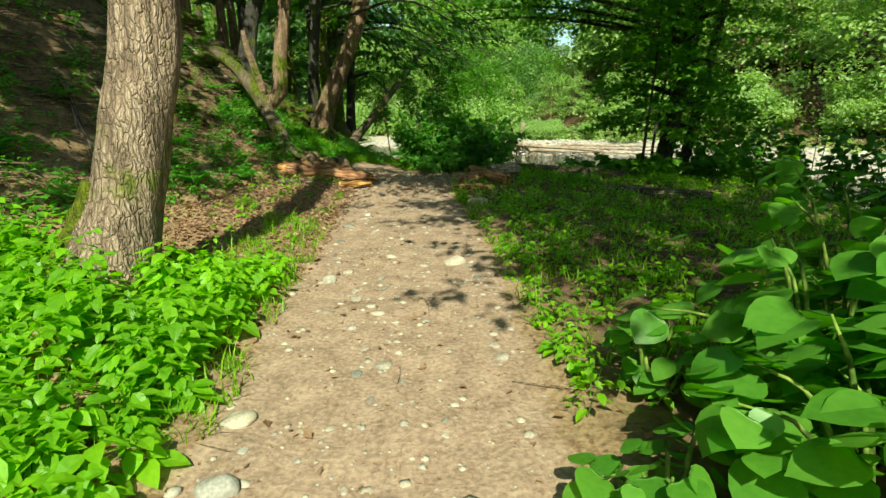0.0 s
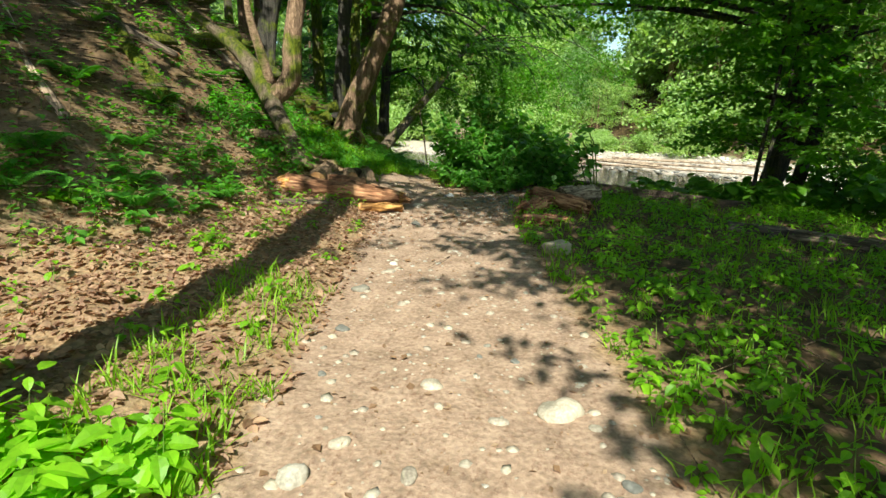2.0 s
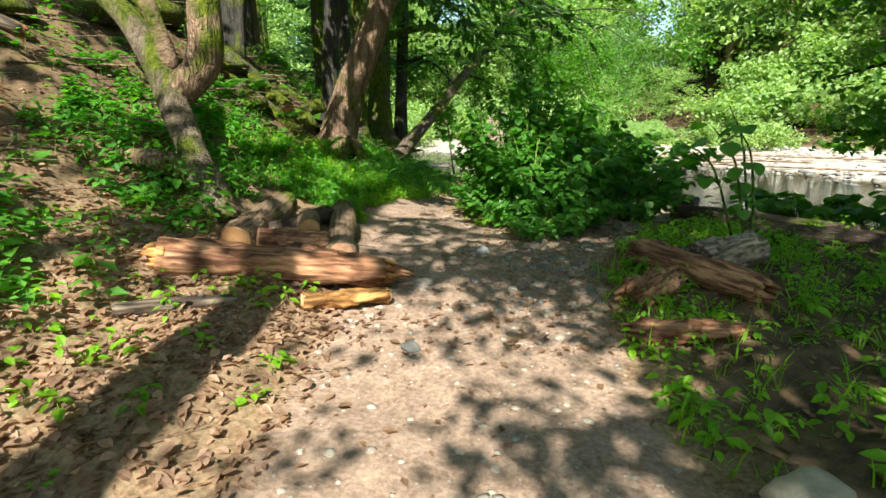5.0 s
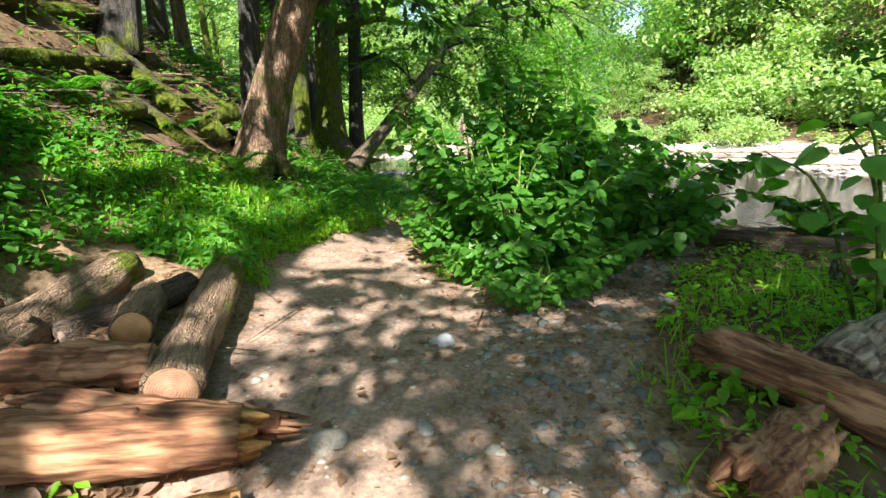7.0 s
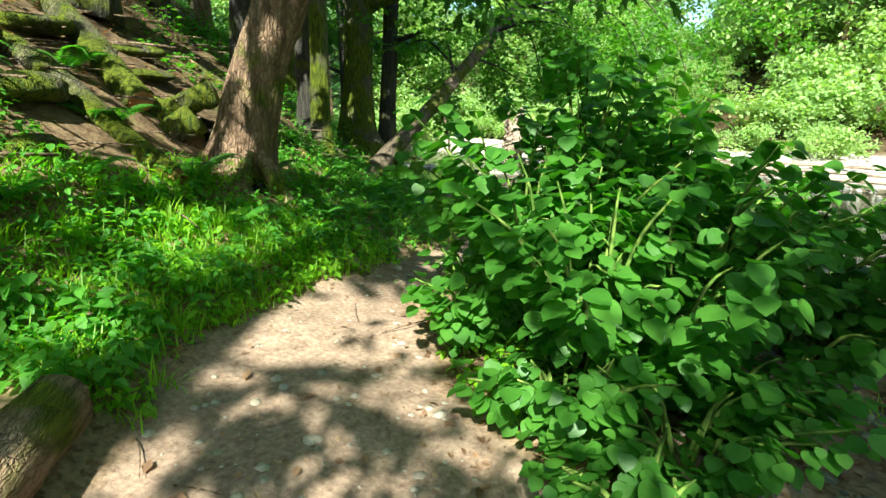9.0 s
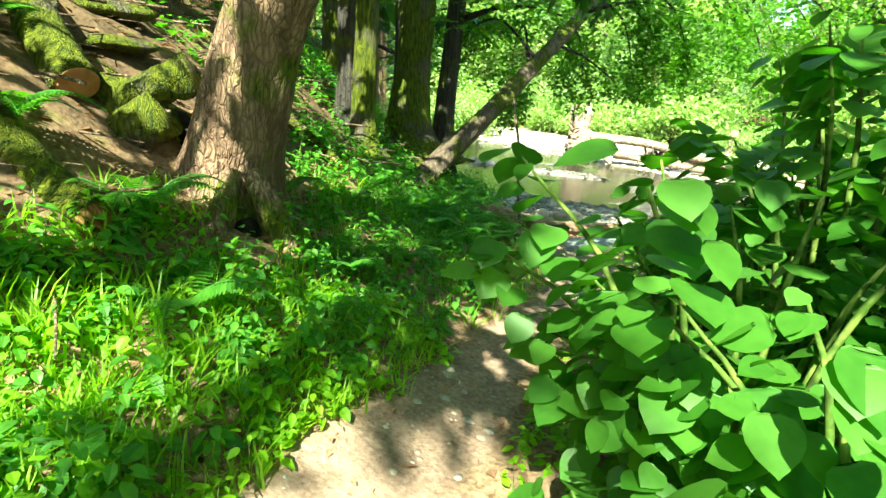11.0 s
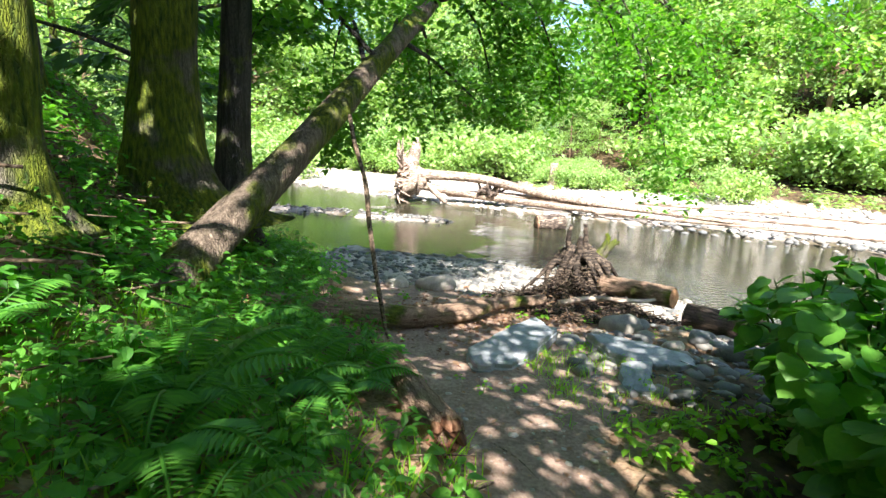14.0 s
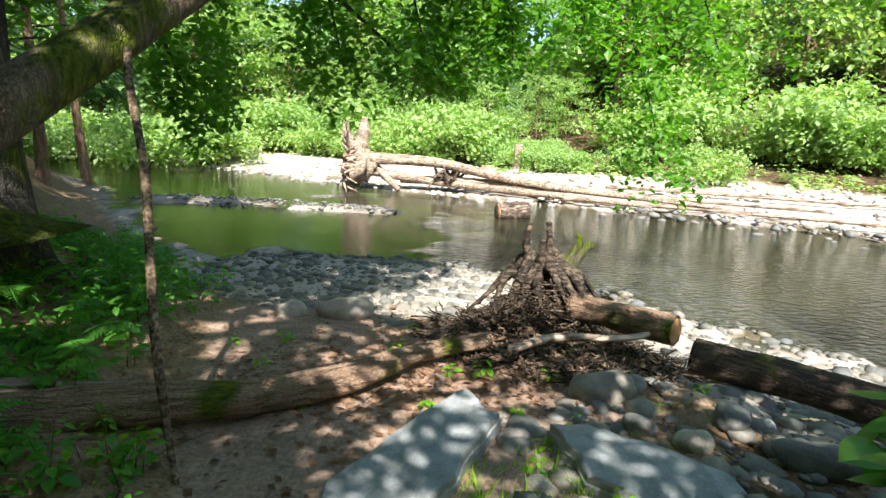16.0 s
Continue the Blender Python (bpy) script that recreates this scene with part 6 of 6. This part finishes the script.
KW = "leafy knotweed shrub with large heart-shaped leaves beside the trail"
for i, (x, y, h, s, c, p, z, lx, ly) in enumerate([
        (1.62, 1.15, 1.0, 0.5, 12, 15, 0.16, -0.05, 0.1), (1.85, 1.95, 1.15, 0.65, 13, 16, 0.16, -0.1, 0.1), (2.4, 1.6, 1.3, 0.6, 13, 17, 0.16, 0, 0), (1.0, 1.3, 0.4, 0.35, 8, 11, 0.11, 0, 0), (2.5, 2.7, 1.15, 0.55, 9, 16, 0.15, 0, 0), (1.3, 2.3, 0.4, 0.35, 7, 13, 0.1, 0, 0), (2.2, 0.4, 1.2, 0.6, 9, 20, 0.16, 0, 0), (3.1, 2.0, 1.2, 0.6, 9, 20, 0.16, 0, 0),
        # between the two branches of the trail
        (-0.9, 12.9, 1.25, 0.75, 20, 26, 0.12, -0.1, 0), (-0.1, 13.3, 1.3, 0.85, 22, 28, 0.125, 0.2, 0), (-0.35, 12.6, 1.0, 0.75, 18, 26, 0.12, 0.1, 0), (-0.75, 12.4, 1.05, 0.55, 14, 24, 0.12, -0.1, 0), (-0.85, 12.05, 0.42, 0.5, 16, 22, 0.085, 0, 0), (-0.4, 11.85, 0.42, 0.55, 18, 22, 0.085, 0.1, 0), (0.55, 13.7, 1.15, 0.8, 20, 28, 0.13, 0.5, 0), (0.6, 13.3, 0.6, 0.5, 12, 20, 0.12, 0.3, 0), (-1.2, 13.3, 1.45, 0.6, 18, 28, 0.12, -0.15, 0), (0.1, 14.6, 1.5, 0.8, 18, 28, 0.14, 0.2, 0), (-0.6, 11.5, 0.25, 0.4, 14, 16, 0.07, 0, 0), (-0.15, 12.3, 0.5, 0.45, 14, 22, 0.1, 0.1, 0), (-1.35, 12.75, 0.6, 0.4, 14, 20, 0.1, -0.05, 0),
        # along the narrow trail
        (-0.75, 14.0, 2.0, 0.6, 18, 28, 0.125, -0.05, 0), (-0.6, 14.9, 2.1, 0.6, 16, 28, 0.125, 0.0, 0), (-0.4, 15.6, 1.75, 0.6, 14, 24, 0.15, 0, 0), (-1.2, 13.5, 0.75, 0.4, 14, 20, 0.11, 0.05, 0), (-0.1, 14.4, 1.9, 0.6, 14, 28, 0.15, 0, 0),
        (-0.45, 16.7, 1.4, 0.5, 15, 26, 0.13, 0, 0), (-0.45, 17.3, 1.1, 0.42, 15, 24, 0.13, 0, 0), (-0.2, 17.7, 1.05, 0.45, 15, 24, 0.13, 0, 0), (-0.75, 16.2, 1.35, 0.45, 15, 24, 0.13, -0.1, 0), (-1.05, 15.65, 1.1, 0.35, 11, 20, 0.13, 0, 0), (0.0, 18.35, 1.2, 0.5, 15, 24, 0.13, 0, 0), (1.25, 11.0, 1.5, 0.3, 4, 12, 0.12, -0.5, -0.05), (0.1, 17.0, 1.3, 0.6, 15, 26, 0.13, 0, 0), (0.45, 17.7, 1.3, 0.55, 15, 26, 0.13, 0, 0), (-0.2, 17.4, 0.55, 0.45, 13, 20, 0.12, 0, 0), (0.3, 18.0, 1.3, 0.45, 13, 20, 0.12, 0, 0), (0.9, 17.0, 1.5, 0.6, 13, 24, 0.14, 0, 0), (1.1, 18.1, 1.3, 0.5, 13, 24, 0.13, 0, 0), (0.8, 18.6, 1.1, 0.4, 12, 20, 0.12, 0, 0)]):
    # the fork bush gets the darkened leaf colour in place of deeper shade
    fork_bush = 11.4 < y < 14.7 and i < 22
    if fork_bush:
        z, p = z * 0.78, int(p * 1.6)
    shrub(KW, x, y, h, s, c, p, z, 100 + i, (lx, ly), leaf_knot_shade if fork_bush else None, group="knotweed along the trail")

# low leafy branches under the stream-side trees
for i, (x, y, h) in enumerate([(4.3, 12.8, 0.6), (5.0, 13.6, 0.6), (6.8, 13.2, 1.4), (7.6, 12.2, 1.5), (3.8, 15.8, 0.5), (6.5, 11.5, 1.3), (8.4, 10.6, 1.6), (5.4, 16.2, 1.1), (6.8, 14.4, 2.2), (7.7, 13.8, 2.5), (8.8, 13.0, 2.8), (10.0, 12.0, 2.9), (7.4, 15.4, 2.4)]):
    shrub("dark green bush in the shade by the stream", x, y, h, 1.1, 16, 34, 0.16, 300 + i, mat=leaf_canopy, group="streamside bushes")

# ---- far bank ----
bush = []
for k in range(4):
    g = np.random.default_rng(500 + k)
    b = empty("bank_bush", "sunlit yellow-green bush on the far bank", "bush", (0, 0, -60), "bushes on the far bank")
    ends = limbs_of(Vector((0, 0, 0)), Vector((0, 0, 1.2)), 9, 0.05, 1.5, 0.75, 510 + k, b, twig_mat, 0.04)
    m = 2300
    c = g.integers(0, 30, m)
    cc = np.stack([g.normal(0, 1.0, 30), g.normal(0, 0.9, 30), g.uniform(0.2, 1, 30) ** 0.7 * 2.1], 1)
    p = cc[c] + g.normal(0, 0.33, (m, 3)) * np.array([1, 1, 0.75])
    p[:, 2] = np.abs(p[:, 2])
    v, f = scatter(DIAMOND, p, g.uniform(0, 6.28, m), g.normal(-0.35, 0.35, m), g.uniform(0.16, 0.34, m), g.normal(0, 0.5, m))
    piece("foliage", v, f, leaf_far_hazed, b, smooth_shade=False)
    bush.append(b)

g = random.Random(9)
first = set()


def far_point(f_lo, f_hi, x_lo=-60, x_hi=60):
    """A place on the far side, f metres from the far shore."""
    while True:
        u = g.uniform(0, len(FAR_SHORE) - 3.01)
        i = int(u) + 1
        a, b = FAR_SHORE[i], FAR_SHORE[i + 1] if i + 1 < len(FAR_SHORE) else FAR_SHORE[i]
        p = a + (b - a) * (u - int(u))
        d = (b - a) / (np.hypot(*(b - a)) + 1e-6)
        q = p + np.array([d[1], -d[0]]) * g.uniform(f_lo, f_hi)
        if x_lo < q[0] < x_hi and q[1] < 140:
            return float(q[0]), float(q[1])


def place(protos, k, x, y, s, sink=0.1):
    gap = float(valley(x, y))
    if gap > 0.3 and y > 40:
        s = min(s, max(0.45, 0.010 * math.hypot(x + 2, y - 12)))
    src = protos[k]
    o = src if k not in first and not first.add(k) else copy_thing(src, Matrix())
    o.matrix_basis = pose(x, y, height(x, y) - sink, 0, 0, g.uniform(0, 360)) @ Matrix.Diagonal((s, s, s * g.uniform(0.85, 1.15), 1))


for i in range(110):
    x, y = far_point(8.5, 15)
    if x > 8:            # the bar widens there
        x, y = x + 5, y + 3
    place(bush, i % 4, x, y, g.uniform(0.8, 1.5))
for i in range(24):
    x, y = far_point(6.8, 9.5, -12, 14)
    place(bush, i % 4, x, y, g.uniform(0.5, 0.9))
for i in range(16):   # far side of the bend, beyond the spit
    x, y = g.uniform(-22, -9), g.uniform(44, 54)
    place(bush, i % 4, x, y, g.uniform(0.8, 1.3))


def far_tree(seed, tall, mat, leaves, bark, wide=0.33):
    q = np.random.default_rng(seed)
    t = empty("far_tree", "tall leafy tree in the sunlit woods across the stream", "tree", (0, 0, -70), "woods across the stream")
    tube_part("trunk", [(0, 0, -0.3), (0.1, 0, tall * 0.3), (0.15, 0.1, tall * 0.9)], [tall * 0.018, tall * 0.014, 0.03], bark, t, seg=8, rings=12)
    limbs_of(Vector((0, 0, 0)), Vector((0.15, 0.1, tall * 0.92)), 12, 0.2, tall * wide * 0.9, 0.35, seed, t, bark, tall * 0.006)
    nc = 62
    z = q.uniform(0.12, 1.0, nc)
    r = tall * wide * np.sqrt(np.clip(1 - ((z - 0.45) / 0.6) ** 2, 0.05, 1)) * np.sqrt(q.uniform(0.15, 1, nc))
    a = q.uniform(0, 6.28, nc)
    cc = np.stack([r * np.cos(a), r * np.sin(a), z * tall], 1)
    c = q.integers(0, nc, leaves)
    p = cc[c] + q.normal(0, tall * 0.05, (leaves, 3)) * np.array([1, 1, 0.5])
    v, f = scatter(DIAMOND, p, q.uniform(0, 6.28, leaves), q.normal(-0.3, 0.4, leaves), tall * 0.028 * q.uniform(0.6, 1.3, leaves), q.normal(0, 0.5, leaves))
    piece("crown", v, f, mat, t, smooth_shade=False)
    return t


trees = [far_tree(601, 13, leaf_far_hazed, 5200, bark_hem), far_tree(602, 16, leaf_far_dark_hazed, 5600, bark_dark, 0.28), far_tree(603, 11, leaf_far_hazed, 4600, bark_hem, 0.36), far_tree(604, 17, leaf_far_dark_hazed, 5600, bark_dark, 0.25), far_tree(605, 8, leaf_far_hazed, 3800, bark_hem, 0.4)]
first = set()
for i in range(46):
    x, y = far_point(13, 20, -40, 45)
    if x > 6:
        x, y = x + 9, y + 5
    place(trees, (0, 2, 4, 1, 2)[i % 5], x, y, g.uniform(0.75, 1.1))
for i in range(90):
    x, y = far_point(18, 42, -55, 60)
    if 8 < x < 40 and i % 2:
        x, y = x + 14, y + 12
    place(trees, i % 4, x, y, g.uniform(0.95, 1.4))
for i in range(26):   # closing the view up the stream
    place(trees, i % 4, g.uniform(-42, -14), g.uniform(50, 78), g.uniform(0.9, 1.3))

# ---- woods on the hillside and behind ----
hill = []
for k in range(3):
    t = empty("hill_tree", "dark woodland tree on the shaded hillside", "tree", (0, 0, -80), "trees on the hillside")
    tall = (11, 14, 12)[k]
    tube_part("trunk", [(0, 0, -0.3), (0.1, 0.05, 3), (0.3, 0.1, tall)], [0.2, 0.15, 0.03], (bark_dark, bark_hem, bark_moss)[k], t, seg=14, rings=22, lobes=0.4, seed=k)
    ends = limbs_of(Vector((0, 0, 0)), Vector((0.3, 0.1, tall)), 16, 0.22, 3.2, 0.05, 700 + k, t, bark_dark, 0.05)
    v, f = (hemlock_sprays(ends, 1500, 0.45, 710 + k) if k != 2 else broad_crown(ends, 2400, 0.16, 0.6, 710))
    piece("crown", v, f, leaf_hemlock if k != 2 else leaf_canopy, t, smooth_shade=False)
    hill.append(t)
first = set()
# four placed to shade the slope: (-8.5, 2.5), (-9.5, 5.5), (-9.5, 12.5), (-8.3, 14.4)
for i, (x, y) in enumerate([(-9.2, 13.5), (-8.6, 16.5), (-8.5, 2.5), (-9.5, 5.5), (-9.5, 12.5), (-8.3, 14.4), (-7.6, 18), (-8.2, 18), (-7.2, 21.5), (-10.5, 16), (-9.6, 22), (-12, 19), (-7.4, 25.5), (-10, 29), (-13, 14), (-14, 23), (-11.8, 33), (-13.5, 27), (-15, 7), (-16, 17), (-11, 0), (-17.5, 12), (-19, 21), (-16, 34), (-20, 29), (-21, 8), (-22, 15), (-23, 2), (-24, 24), (-25, 11), (-26, 18), (-14.5, 40), (-18, 38), (-23, 35), (-27, 30), (-29, 6), (-30, 21), (-19, -4), (-14, -6)]):
    place(hill, i % 3, x, y, g.uniform(0.85, 1.25), 0.2)

# woods behind the start, out of view; they close the place and shade the slope
for i, (x, y) in enumerate([(-9, -8), (-5.8, -3.2), (-8.2, -1.5), (-7.0, -6.0), (2, -15), (8, -12), (11, -7), (-12, -16), (6, -20), (-3, -22), (9, 3), (10, 8)]):
    place(hill, i % 3, x, y, g.uniform(0.9, 1.2), 0.2)
